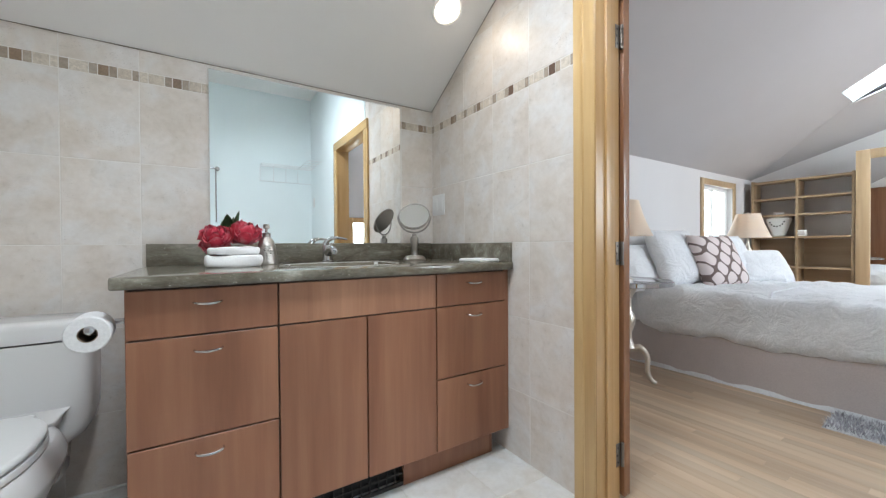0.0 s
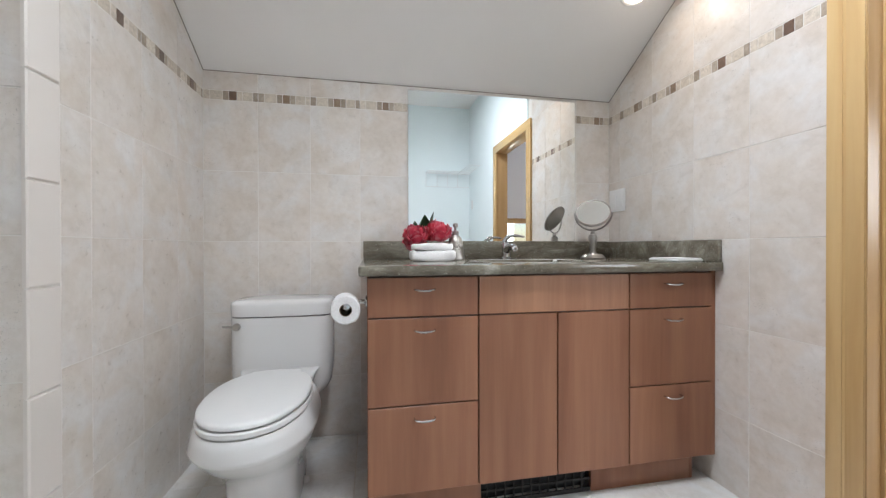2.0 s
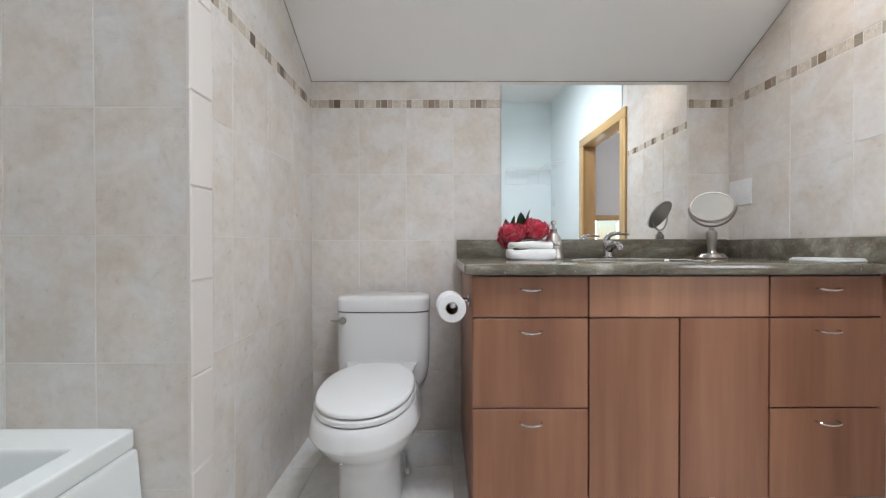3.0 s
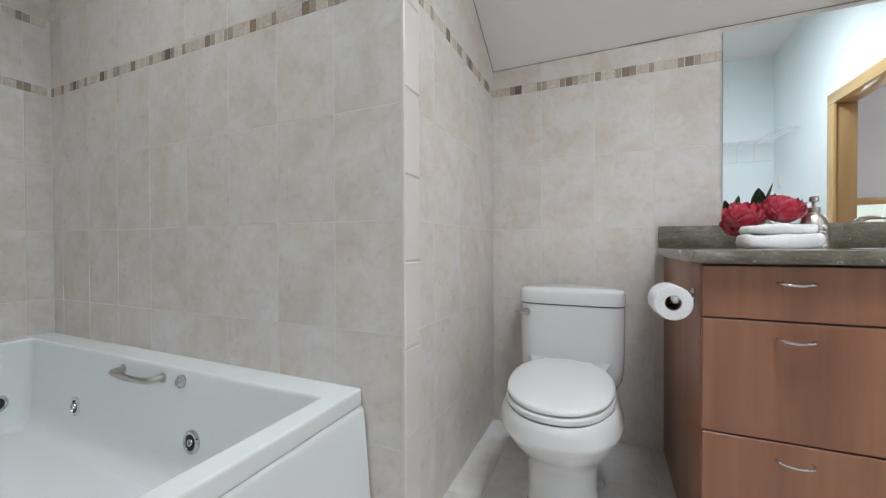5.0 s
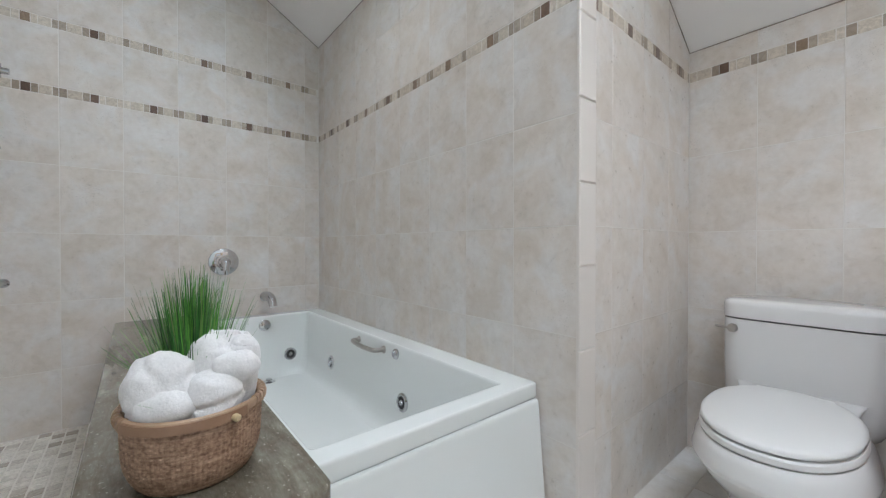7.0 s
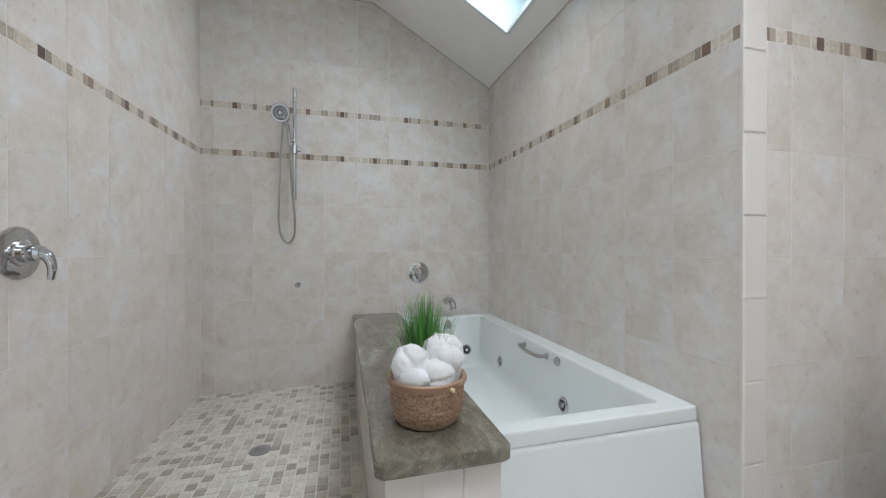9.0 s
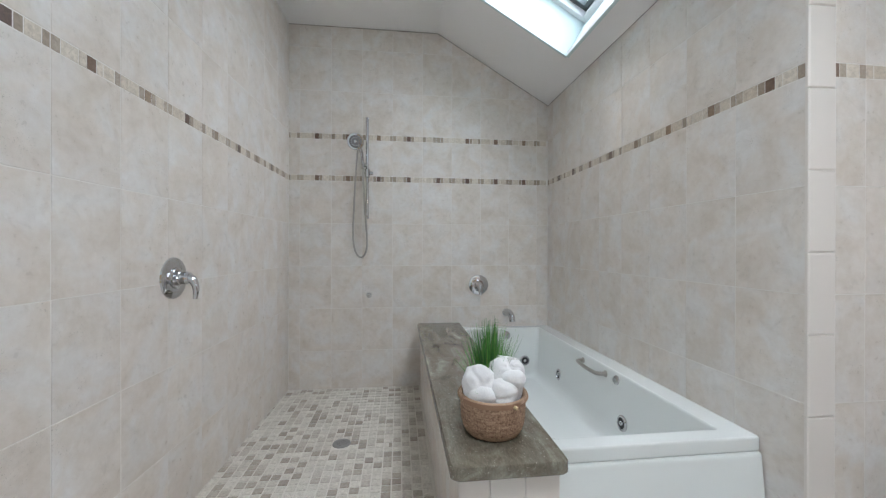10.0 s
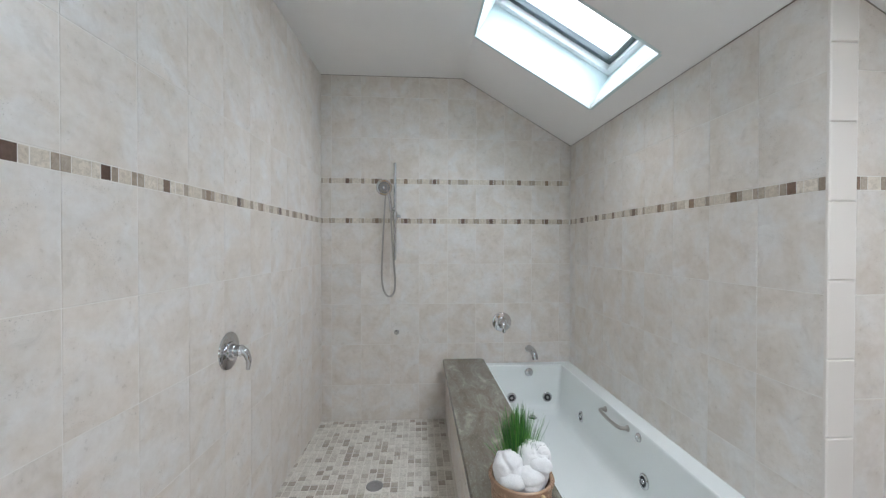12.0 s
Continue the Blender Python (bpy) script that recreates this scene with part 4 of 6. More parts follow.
def countertop():
    c = thing("countertop", "polished green grey granite countertop with backsplash on the vanity", "countertop", (0.8, 2.8, CT - 0.035))
    x0, x1, y0, y1 = 0.072, X1 - 0.0015, 2.398, Y1 - 0.0015
    sx, sy, rx, ry = 0.81, 2.735, 0.262, 0.200

    def outer(z, i):
        return rounded_rect(x0 + i, x1, y0 + i, y1, z, 0.012, 11)
    ring_o = outer(0, 0)
    # order the hole's points like the outline's
    hole = []
    for p in ring_o:
        a = math.atan2((p.y - sy) / ry, (p.x - sx) / rx)
        hole.append((sx + rx * math.cos(a), sy + ry * math.sin(a)))
    rings = [[Vector((h[0], h[1], CT - 0.035)) for h in hole], outer(CT - 0.035, 0.003), outer(CT - 0.031, 0), outer(CT - 0.006, 0), outer(CT - 0.001, 0.002), outer(CT, 0.007),
             [Vector((h[0], h[1], CT)) for h in hole], [Vector((h[0], h[1], CT - 0.035)) for h in hole]]
    part("slab", loft(rings, caps=False), GRANITE, c, angle=40)
    part("backsplash", box((x0 + 0.004, y1 - 0.02, CT), (x1 - 0.021, y1 + 0.0005, 1.015), 0.002), GRANITE, c)
    part("side_splash", box((x1 - 0.0205, y0 + 0.012, CT), (x1 + 0.0005, y1, 1.012), 0.002), GRANITE, c)
    s = thing("sink", "oval white undermount washbasin below the countertop", "sink", (sx, sy, CT - 0.19))
    prof = [(0.996, -0.034), (0.998, 0.0008), (0.988, 0.0012), (0.974, -0.002), (0.955, -0.06), (0.90, -0.12), (0.70, -0.165), (0.40, -0.180), (0.10, -0.184)]
    part("bowl", loft([oval(sx, sy, rx * k, ry * k, CT + z, 40) for k, z in prof]), PORCELAIN, s, angle=60)
    part("drain", lathe([(0, 0.004), (0.02, 0.004), (0.024, 0.0)], 20, m=pose(sx, sy, CT - 0.184)), CHROME, s)


countertop()


def faucet():
    x, y = 0.81, 2.985
    f = thing("faucet", "chrome single lever basin faucet on the granite countertop", "faucet", (x, y, CT))
    part("base", lathe([(0.029, 0), (0.029, 0.006), (0.025, 0.010), (0.0235, 0.05), (0.025, 0.075), (0.022, 0.088), (0, 0.092)], 28, m=pose(x, y, CT)), CHROME, f)
    line = smooth_line([(x, y - 0.010, CT + 0.045), (x, y - 0.05, CT + 0.062), (x, y - 0.095, CT + 0.066), (x, y - 0.120, CT + 0.055)], 6)
    part("spout", tube(line, [0.020 - 0.006 * i / len(line) for i in range(len(line))], 14), CHROME, f)
    part("aerator", tube([(x, y - 0.116, CT + 0.056), (x, y - 0.120, CT + 0.040)], 0.0115, 14), CHROME, f)
    line = smooth_line([(x - 0.012, y, CT + 0.088), (x + 0.005, y - 0.004, CT + 0.112), (x + 0.04, y - 0.010, CT + 0.122), (x + 0.095, y - 0.016, CT + 0.116)], 6)
    part("lever", tube(line, [0.019 - 0.014 * i / len(line) for i in range(len(line))], 12, flat=0.7), CHROME, f)


faucet()


def wall_mirror():
    m = thing("wall_mirror", "large frameless rectangular mirror above the vanity", "mirror", (0.8, Y1, 1.016))
    part("backing", box((0.313, Y1 - 0.002, 1.0165), (1.296, Y1 + 0.002, 1.832)), NICKEL, m)
    part("mirror_glass", box((0.3125, Y1 - 0.008, 1.016), (1.2965, Y1 - 0.0022, 1.832), 0.0008, 1), MIRROR, m, "clear silvered glass")
    part("mirror_clip", box((0.36, Y1 - 0.011, 1.8245), (0.372, Y1 - 0.0082, 1.834), 0.001), WHITE_PLASTIC, m)


wall_mirror()


def makeup_mirror():
    x, y = 1.276, 2.93
    m = thing("makeup_mirror", "round tilting make-up mirror on a brushed nickel stand on the counter", "mirror", (x, y, CT))
    part("base", lathe([(0.062, 0), (0.063, 0.006), (0.057, 0.010), (0.054, 0.016), (0.050, 0.020), (0.046, 0.024), (0.022, 0.027)], 40, m=pose(x, y, CT)), NICKEL, m)
    part("stem", lathe([(0.024, 0.022), (0.017, 0.034), (0.016, 0.05), (0.021, 0.09), (0.024, 0.115), (0.020, 0.128), (0.013, 0.132), (0.012, 0.145), (0.0, 0.146)], 28, m=pose(x, y, CT)), NICKEL, m)
    c = Vector((x, y, 1.164))
    yoke = [c + Vector((0.076 * math.cos(radians(a)), -0.051 * math.cos(radians(a)), 0.092 * math.sin(radians(a)))) for a in range(180, 361, 10)]
    part("yoke", tube(yoke, 0.0048, 10), NICKEL, m)
    fm = facing(c, (-0.47, -0.68, 0.55))
    part("rim", lathe([(0.086, -0.007), (0.0895, -0.004), (0.0895, 0.004), (0.086, 0.007), (0.082, 0.0065), (0.082, -0.0065), (0.086, -0.007)], 56, m=fm), NICKEL, m)
    part("mirror_glass", lathe([(0, 0.0045), (0.0822, 0.0045), (0.0822, -0.0045), (0, -0.0045)], 56, m=fm), MIRROR, m)


makeup_mirror()


def soap_dispenser():
    x, y = 0.524, 2.925
    d = thing("soap_dispenser", "silver embossed soap dispenser with pump on the counter", "dispenser", (x, y, CT))
    part("bottle", lathe([(0.045, 0), (0.047, 0.004), (0.046, 0.012), (0.042, 0.03), (0.039, 0.06), (0.037, 0.085), (0.031, 0.105), (0.020, 0.118), (0.014, 0.124)], 32, m=pose(x, y, CT)), EMBOSSED, d)
    part("collar", lathe([(0.0155, 0.122), (0.0165, 0.126), (0.0165, 0.140), (0.010, 0.144)], 24, m=pose(x, y, CT)), NICKEL, d)
    part("pump", lathe([(0.006, 0.142), (0.006, 0.160), (0.013, 0.162), (0.013, 0.176), (0.010, 0.180), (0, 0.180)], 20, m=pose(x, y, CT)), NICKEL, d)
    part("nozzle", tube([(x, y, CT + 0.170), (x - 0.012, y - 0.03, CT + 0.168)], [0.006, 0.004], 10), NICKEL, d)
    for k, (dx, dz, r) in enumerate(((-0.011, 0.004, 0.0105), (0.011, 0.004, 0.0105), (0, 0, 0.006), (-0.008, -0.012, 0.006), (0.008, -0.012, 0.006))):
        part("bow", lathe([(0, 0.005), (r * 0.6, 0.0042), (r, 0.0)], 12, m=facing((x + 0.004 + dx, y - 0.0385 + abs(dx) * 0.15, CT + 0.066 + dz), (0.1 + dx * 20, -1, 0.05))), EMBOSSED, d, "raised bow ornament")


EMBOSSED = material("embossed_silver", (0.50, 0.475, 0.44), 0.32, 1.0)
bump(EMBOSSED, noise_tex(EMBOSSED, coords(EMBOSSED), 90, 4), 0.8, 0.004)
soap_dispenser()


def rumple(bm, amount, scale, seed=0):
    """Soft uneven folds."""
    bm.normal_update()
    for vv in bm.verts:
        vv.co += vv.normal * noise.noise(vv.co * scale + Vector((seed, seed * 2.3, 0))) * amount
    return bm


def folded_towel(name, x0, x1, y0, y1, z, h, label, layers=2, seed=1):
    t = thing(name, label, "towel", ((x0 + x1) / 2, (y0 + y1) / 2, z), group="folded towels")
    for k in range(layers):
        hh, z0 = ((h * 0.60, z), (h * 0.40, z + h * 0.60))[k]
        cx, cy = (x0 + x1) / 2, (y0 + y1) / 2
        w, d = (x1 - x0) / 2 - 0.010 * k, (y1 - y0) / 2 - 0.012 * k
        rings = []
        for j in range(11):
            a = math.pi * j / 10
            s = math.sin(a) ** 0.45
            zz = z0 + hh * (0.5 - 0.5 * math.cos(a)) + 0.0005
            rings.append(oval(cx, cy, w - 0.016 * (1 - s), d - 0.016 * (1 - s), zz, 48, 6))
        bm = rumple(loft(rings), 0.010, 17, seed + k)
        part("fold", bm, TERRY, t, angle=80)
    return t


folded_towel("hand_towel", 0.288, 0.492, 2.75, 2.89, CT, 0.078, "white terry hand towel folded on the counter")


def petal_bloom(parent, c, r, seed):
    """A peony head: shells of cupped petals round a tight heart."""
    rng = random.Random(seed)
    head = None
    tilt = Matrix.Rotation(rng.uniform(0.15, 0.5), 4, "X") @ Matrix.Rotation(rng.uniform(-0.3, 0.3), 4, "Y")
    for shell_i, (n, rr, top) in enumerate(((4, 0.42, 0.10), (5, 0.60, 0.30), (6, 0.76, 0.52), (7, 0.90, 0.80), (7, 1.02, 1.12), (6, 1.08, 1.45))):
        for k in range(n):
            a = 2 * math.pi * (k + 0.5 * (shell_i % 2)) / n + rng.uniform(-0.15, 0.15)
            t_top = top + rng.uniform(-0.12, 0.16)
            half = math.pi / n * rng.uniform(1.15, 1.45)
            bm = bmesh.new()
            G = 6
            grid = []
            ph = rng.uniform(0, 6)
            for i in range(G + 1):
                u = i / G
                row = []
                for j in range(G + 1):
                    w = (j / G - 0.5) * 2
                    th = 2.5 + (t_top - 2.5) * u + 0.34 * w * w * u * u
                    ruff = 0.07 * math.sin(w * 7 + ph) * u ** 3
                    R = r * (rr + 0.12 * u ** 4 * (0.4 + top) + ruff + 0.05 * abs(w))
                    fi = a + w * half * (1 - 0.40 * ((u - 0.3) / 0.7) ** 3 if u > 0.3 else 0.55 + 1.5 * u)
                    p = Vector((R * math.sin(th) * math.cos(fi), R * math.sin(th) * math.sin(fi), R * math.cos(th) * 1.05))
                    row.append(bm.verts.new(tilt @ p + c))
                grid.append(row)
            for i in range(G):
                for j in range(G):
                    bm.faces.new((grid[i][j], grid[i + 1][j], grid[i + 1][j + 1], grid[i][j + 1]))
            bmesh.ops.solidify(bm, geom=bm.faces[:], thickness=0.0012)
            if head is None:
                head = part("bloom", bm, PETAL, parent, "crimson pink peony head", angle=80)
            else:
                part("petal", bm, PETAL, head, angle=80)


PETAL = material("peony_petal", (0.56, 0.03, 0.06), 0.55, 0, Sheen_Weight=0.3)
pv = coords(PETAL)
wire(PETAL, ramp(PETAL, noise_tex(PETAL, pv, 30, 4), [(0.3, (0.72, 0.03, 0.07)), (0.5, (0.87, 0.09, 0.16)), (0.7, (0.96, 0.40, 0.46))]), bsdf(PETAL), "Base Color")
LEAF = material("flower_leaf", (0.03, 0.07, 0.03), 0.45)
lv = coords(LEAF)
wire(LEAF, ramp(LEAF, noise_tex(LEAF, lv, 25, 4), [(0.3, (0.025, 0.07, 0.03)), (0.7, (0.09, 0.20, 0.075))]), bsdf(LEAF), "Base Color")


def leaf_mesh(base, tip, width, droop):
    base, tip = Vector(base), Vector(tip)
    d = tip - base
    side = d.cross(Vector((0, 0, 1))).normalized()
    bm, rows = bmesh.new(), []
    for i in range(9):
        u = i / 8
        p = base + d * u - Vector((0, 0, droop * u * u))
        w = width * math.sin(math.pi * min(1, u * 0.96 + 0.04)) ** 0.8
        rows.append([bm.verts.new(p - side * w + Vector((0, 0, 0.15 * w))), bm.verts.new(p), bm.verts.new(p + side * w + Vector((0, 0, 0.15 * w)))])
    for a, b in zip(rows, rows[1:]):
        for j in range(2):
            bm.faces.new((a[j], b[j], b[j + 1], a[j + 1]))
    bmesh.ops.solidify(bm, geom=bm.faces[:], thickness=0.0012)
    return bm


def flowers():
    f = thing("flower_arrangement", "artificial crimson peonies with dark green leaves behind the folded towel", "flowers", (0.385, 2.965, CT))
    part("pot", lathe([(0.04, 0), (0.045, 0.01), (0.048, 0.06), (0.044, 0.062), (0.0, 0.058)], 28, m=pose(0.385, 2.975, CT)), LEAF, f, "low dark green pot")
    for x, y, z, r, s in ((0.335, 2.950, 1.048, 0.052, 3), (0.444, 2.945, 1.066, 0.053, 8), (0.330, 2.99, 1.010, 0.046, 13)):
        petal_bloom(f, Vector((x, y, z)), r, s)
    for b, t, w, dr in (((0.385, 2.97, 1.02), (0.420, 2.950, 1.160), 0.024, 0.0), ((0.385, 2.97, 1.02), (0.372, 2.93, 1.142), 0.024, 0.0), ((0.385, 2.96, 1.0), (0.30, 2.92, 0.985), 0.018, 0.01),
                        ((0.385, 2.95, 1.0), (0.40, 2.90, 1.0), 0.022, 0.0), ((0.39, 2.95, 1.0), (0.475, 2.91, 1.0), 0.020, 0.01), ((0.385, 2.96, 0.99), (0.345, 2.905, 0.998), 0.02, 0.0), ((0.385, 2.97, 1.0), (0.44, 2.9, 1.003), 0.02, 0.0)):
        part("leaf", leaf_mesh(b, t, w, dr), LEAF, f, angle=80)


flowers()
tray = thing("soap_tray", "thin white rectangular tray on the counter by the wall", "tray", (1.44, 2.56, CT))
part("dish", box((1.385, 2.48, CT + 0.0005), (1.512, 2.655, CT + 0.010), 0.003), WHITE_PLASTIC, tray)
part("rim", box((1.390, 2.485, CT + 0.0102), (1.507, 2.650, CT + 0.0145), 0.002), TERRY, tray, "folded white cloth")


def wall_plate(name, lo, hi, label, rocker):
    p = thing(name, label, "outlet", lo)
    part("plate", box(lo, hi, 0.002), WHITE_PLASTIC, p)
    for k in rocker:
        part("insert", box(*k, 0.0015), WHITE_PLASTIC, p)


wall_plate("wall_outlet", (X1 - 0.006, 3.000, 1.188), (X1, 3.138, 1.316), "white double outlet plate on beige tiles",
           [((X1 - 0.009, 3.018, 1.215), (X1 - 0.0055, 3.060, 1.29)), ((X1 - 0.009, 3.078, 1.215), (X1 - 0.0055, 3.120, 1.29))])


def paper_holder():
    h = thing("paper_holder", "chrome toilet paper holder with a full roll beside the vanity", "paper holder", (0.1, 2.62, 0.79))
    part("mount", lathe([(0.022, 0), (0.022, 0.005), (0.012, 0.010)], 24, m=facing((0.1, 2.513, 0.786), (-1, 0, 0))), CHROME, h)
    line = smooth_line([(0.096, 2.513, 0.786), (0.055, 2.514, 0.786), (0.036, 2.511, 0.785), (0.029, 2.498, 0.784), (0.030, 2.46, 0.784), (0.034, 2.408, 0.784)], 6)
    part("arm", tube(line, 0.0085, 12), CHROME, h)
    part("end_cap", lathe([(0.0, 0.012), (0.009, 0.010), (0.0125, 0.003), (0.0125, -0.01)], 20, m=facing((0.034, 2.405, 0.784), (0.1, -1, 0))), CHROME, h)
    c = facing((0.025, 2.503, 0.774), (0.06, -1, 0))
    roll = part("paper_roll", lathe([(0.021, 0.0), (0.045, 0.0), (0.048, 0.003), (0.048, 0.097), (0.045, 0.100), (0.021, 0.100), (0.0208, 0.05), (0.021, 0.0)], 48, m=c), PAPER, h, "white toilet paper roll")
    part("core", lathe([(0.0205, 0.002), (0.0205, 0.098), (0.0190, 0.098), (0.0190, 0.002), (0.0205, 0.002)], 32, m=c), CORE, roll)


PAPER = cloth("toilet_paper", (0.84, 0.83, 0.82), scale=140, strength=0.15)
CORE = material("cardboard", (0.30, 0.23, 0.16), 0.9)
paper_holder()


def downlight():
    n = Vector((0, -PITCH, -1)).normalized()
    c = Vector((1.306, 2.63, slope_z(2.63)))
    d = thing("downlight", "round white ceiling lamp glowing warm on the slope", "lamp", c)
    m = facing(c, n)
    part("rim", lathe([(0.078, -0.002), (0.080, 0.004), (0.074, 0.010), (0.064, 0.010), (0.062, 0.003)], 40, m=m), WHITE_PLASTIC, d)
    part("bulb", lathe([(0.0, 0.046), (0.025, 0.042), (0.045, 0.030), (0.058, 0.012), (0.060, 0.001)], 36, m=m), LAMP_GLOW, d, "glowing frosted diffuser")


downlight()


def wire_rack():
    r = thing("wire_rack", "white wire towel shelf around the corner of the painted walls", "shelf", (1.2, 0.0, 1.85))
    W = TRIM_WHITE
    for z in (1.845, 2.035):
        part("wire", tube([(0.89, 0.004, z), (1.546, 0.004, z)], 0.004, 8), W, r)
        part("wire", tube([(1.546, 0.004, z), (1.546, 0.62, z)], 0.004, 8), W, r)
    for y in (0.05, 0.10, 0.15, 0.20):
        part("wire", tube([(0.89, y, 2.035), (1.546, y, 2.035)], 0.003, 8), W, r)
    for x in (1.50, 1.45, 1.40, 1.35):
        part("wire", tube([(x, 0.20, 2.035), (x, 0.62, 2.035)], 0.003, 8), W, r)
    for x in (0.89, 1.05, 1.2, 1.35):
        part("wire", tube([(x, 0.004, 1.845), (x, 0.004, 2.035), (x, 0.2, 2.035)], 0.0035, 8), W, r)
    for y in (0.3, 0.45, 0.62):
        part("wire", tube([(1.546, y, 1.845), (1.546, y, 2.035), (1.35, y, 2.035)], 0.0035, 8), W, r)


wire_rack()
rod = thing("towel_rod", "chrome wall bar with round ends on the painted wall", "rail", (0.42, 0.0, 1.4))
part("knob", lathe([(0.026, 0), (0.026, 0.006), (0.016, 0.012), (0.016, 0.05), (0.022, 0.056), (0.018, 0.070), (0, 0.072)], 24, m=facing((0.42, 0, 1.945), (0, 1, 0))), CHROME, rod)
part("bar", tube([(0.42, 0.045, 1.945), (0.36, 0.045, 1.945), (0.30, 0.045, 1.945)], 0.009, 12), CHROME, rod)
part("upright", tube([(0.405, 0.03, 1.30), (0.405, 0.03, 1.93)], 0.008, 12), CHROME, rod)
sw = thing("light_switch", "small white light switch on the painted wall", "switch", (X1, 0.05, 1.58))
part("plate", box((X1 - 0.006, 0.03, 1.52), (X1, 0.10, 1.64), 0.002), WHITE_PLASTIC, sw)
part("rocker", box((X1 - 0.010, 0.05, 1.555), (X1 - 0.0055, 0.08, 1.605), 0.0015), WHITE_PLASTIC, sw)

for ob in scene.collection.objects:
    if ob.parent is None and ob.name in ("wire_rack", "towel_rod"):
        ob.location.y -= 0.1

# ---- basket with towels and grass on the ledge ----
BX, BY, BZ = -0.922, 1.222, 0.525


def basket():
    b = thing("wicker_basket", "round woven wicker basket with a bamboo rim on the stone ledge", "basket", (BX, BY, BZ))
    rows, stakes = 32, 92
    bm, rings = bmesh.new(), []
    n = stakes * 3
    for i in range(rows * 2 + 1):
        u = i / (rows * 2)
        r = 0.088 + 0.020 * math.sin(min(1.0, u * 2.2) * math.pi / 2) ** 0.7 + 0.005 * u
        z = BZ + 0.001 + 0.128 * u
        row = i // 2
        ring = []
        for k in range(n):
            a = 2 * math.pi * k / n
            wv = math.cos(k / 3 * 2 * math.pi) + 0.5 * math.cos(k / 3 * math.pi + row * math.pi)
            rr = r + 0.0007 * wv + 0.0010 * (i % 2) + 0.0007 * noise.noise((k * 0.7, row * 1.3, 0))
            ring.append(bm.verts.new((BX + rr * math.cos(a), BY + rr * math.sin(a), z)))
        rings.append(ring)
    for a, c in zip(rings, rings[1:]):
        skin(bm, a, c)
    bm.faces.new(rings[0])
    part("weave", bm, WICKER, b, "tan-brown woven rattan", angle=60)
    part("rim", loft([oval(BX, BY, 0.1155 + o, 0.1155 + o, BZ + h, 64) for o, h in ((-0.003, 0.121), (0.002, 0.122), (0.004, 0.128), (0.002, 0.135), (-0.004, 0.137), (-0.007, 0.133), (-0.007, 0.121), (-0.003, 0.121))], caps=False), BAMBOO, b, "split bamboo rim")
    for k in range(52):
        a = 2 * math.pi * k / 52
        c = Vector((BX + 0.114 * math.cos(a), BY + 0.114 * math.sin(a), BZ + 0.128))
        o, t = Vector((math.cos(a), math.sin(a), 0)), Vector((-math.sin(a), math.cos(a), 0))
        if -1.35 < math.atan2(o.y * 0.2 + o.x * -0.98, 1) < -0.5 and o.y < 0.75:
            continue
        line = [c + o * (0.0075 * math.cos(q)) + Vector((0, 0, 0.0105 * math.sin(q))) + t * 0.004 * math.sin(q) for q in [j * math.pi / 4 for j in range(9)]]
        part("lashing", tube(line, 0.0017, 5), BAMBOO, b)
    band = []
    for k in range(25):
        a = radians(-85 + k * 5.0)
        band.append((a, 0.1170))
    rings = []
    for a, rr in band:
        d = Vector((math.cos(a), math.sin(a), 0))
        p = Vector((BX, BY, BZ))
        rings.append([p + d * (rr - 0.001) + Vector((0, 0, 0.116)), p + d * (rr + 0.003) + Vector((0, 0, 0.117)), p + d * (rr + 0.0035) + Vector((0, 0, 0.133)), p + d * (rr - 0.001) + Vector((0, 0, 0.134))])
    part("handle_band", loft(rings), STRAP, b, "flat tan wooden handle strap")
    a = radians(22)
    d = Vector((math.cos(a), math.sin(a), 0))
    part("peg", lathe([(0.005, -0.004), (0.0065, 0.004), (0.0065, 0.010), (0.004, 0.013), (0, 0.0135)], 16, m=facing(Vector((BX, BY, BZ + 0.122)) + d * 0.1205, d)), PEG, b, "pale round wooden peg")


def wicker():
    m = material("wicker", (0.30, 0.17, 0.09), 0.55)
    v = coords(m, shift=False)
    n1 = noise_tex(m, coords(m, (1, 1, 14), shift=False), 14, 3)
    n2 = noise_tex(m, v, 130, 4)
    c = mix(m, 0.55, ramp(m, n1, [(0.35, (0.17, 0.088, 0.05)), (0.5, (0.33, 0.195, 0.12)), (0.65, (0.54, 0.37, 0.25))]), ramp(m, n2, [(0.35, (0.14, 0.07, 0.04)), (0.65, (0.54, 0.36, 0.24))]))
    wire(m, c, bsdf(m), "Base Color")
    bump(m, n2, 0.5, 0.002)
    return m


WICKER = wicker()
BAMBOO = wood("bamboo", (0.30, 0.185, 0.115), (0.42, 0.275, 0.18), (0.52, 0.36, 0.245), rough=0.4)
STRAP = wood("strap_wood", (0.26, 0.145, 0.085), (0.32, 0.185, 0.11), (0.38, 0.23, 0.145), "X", 0.4)
PEG = material("pale_peg", (0.62, 0.48, 0.28), 0.45)
basket()


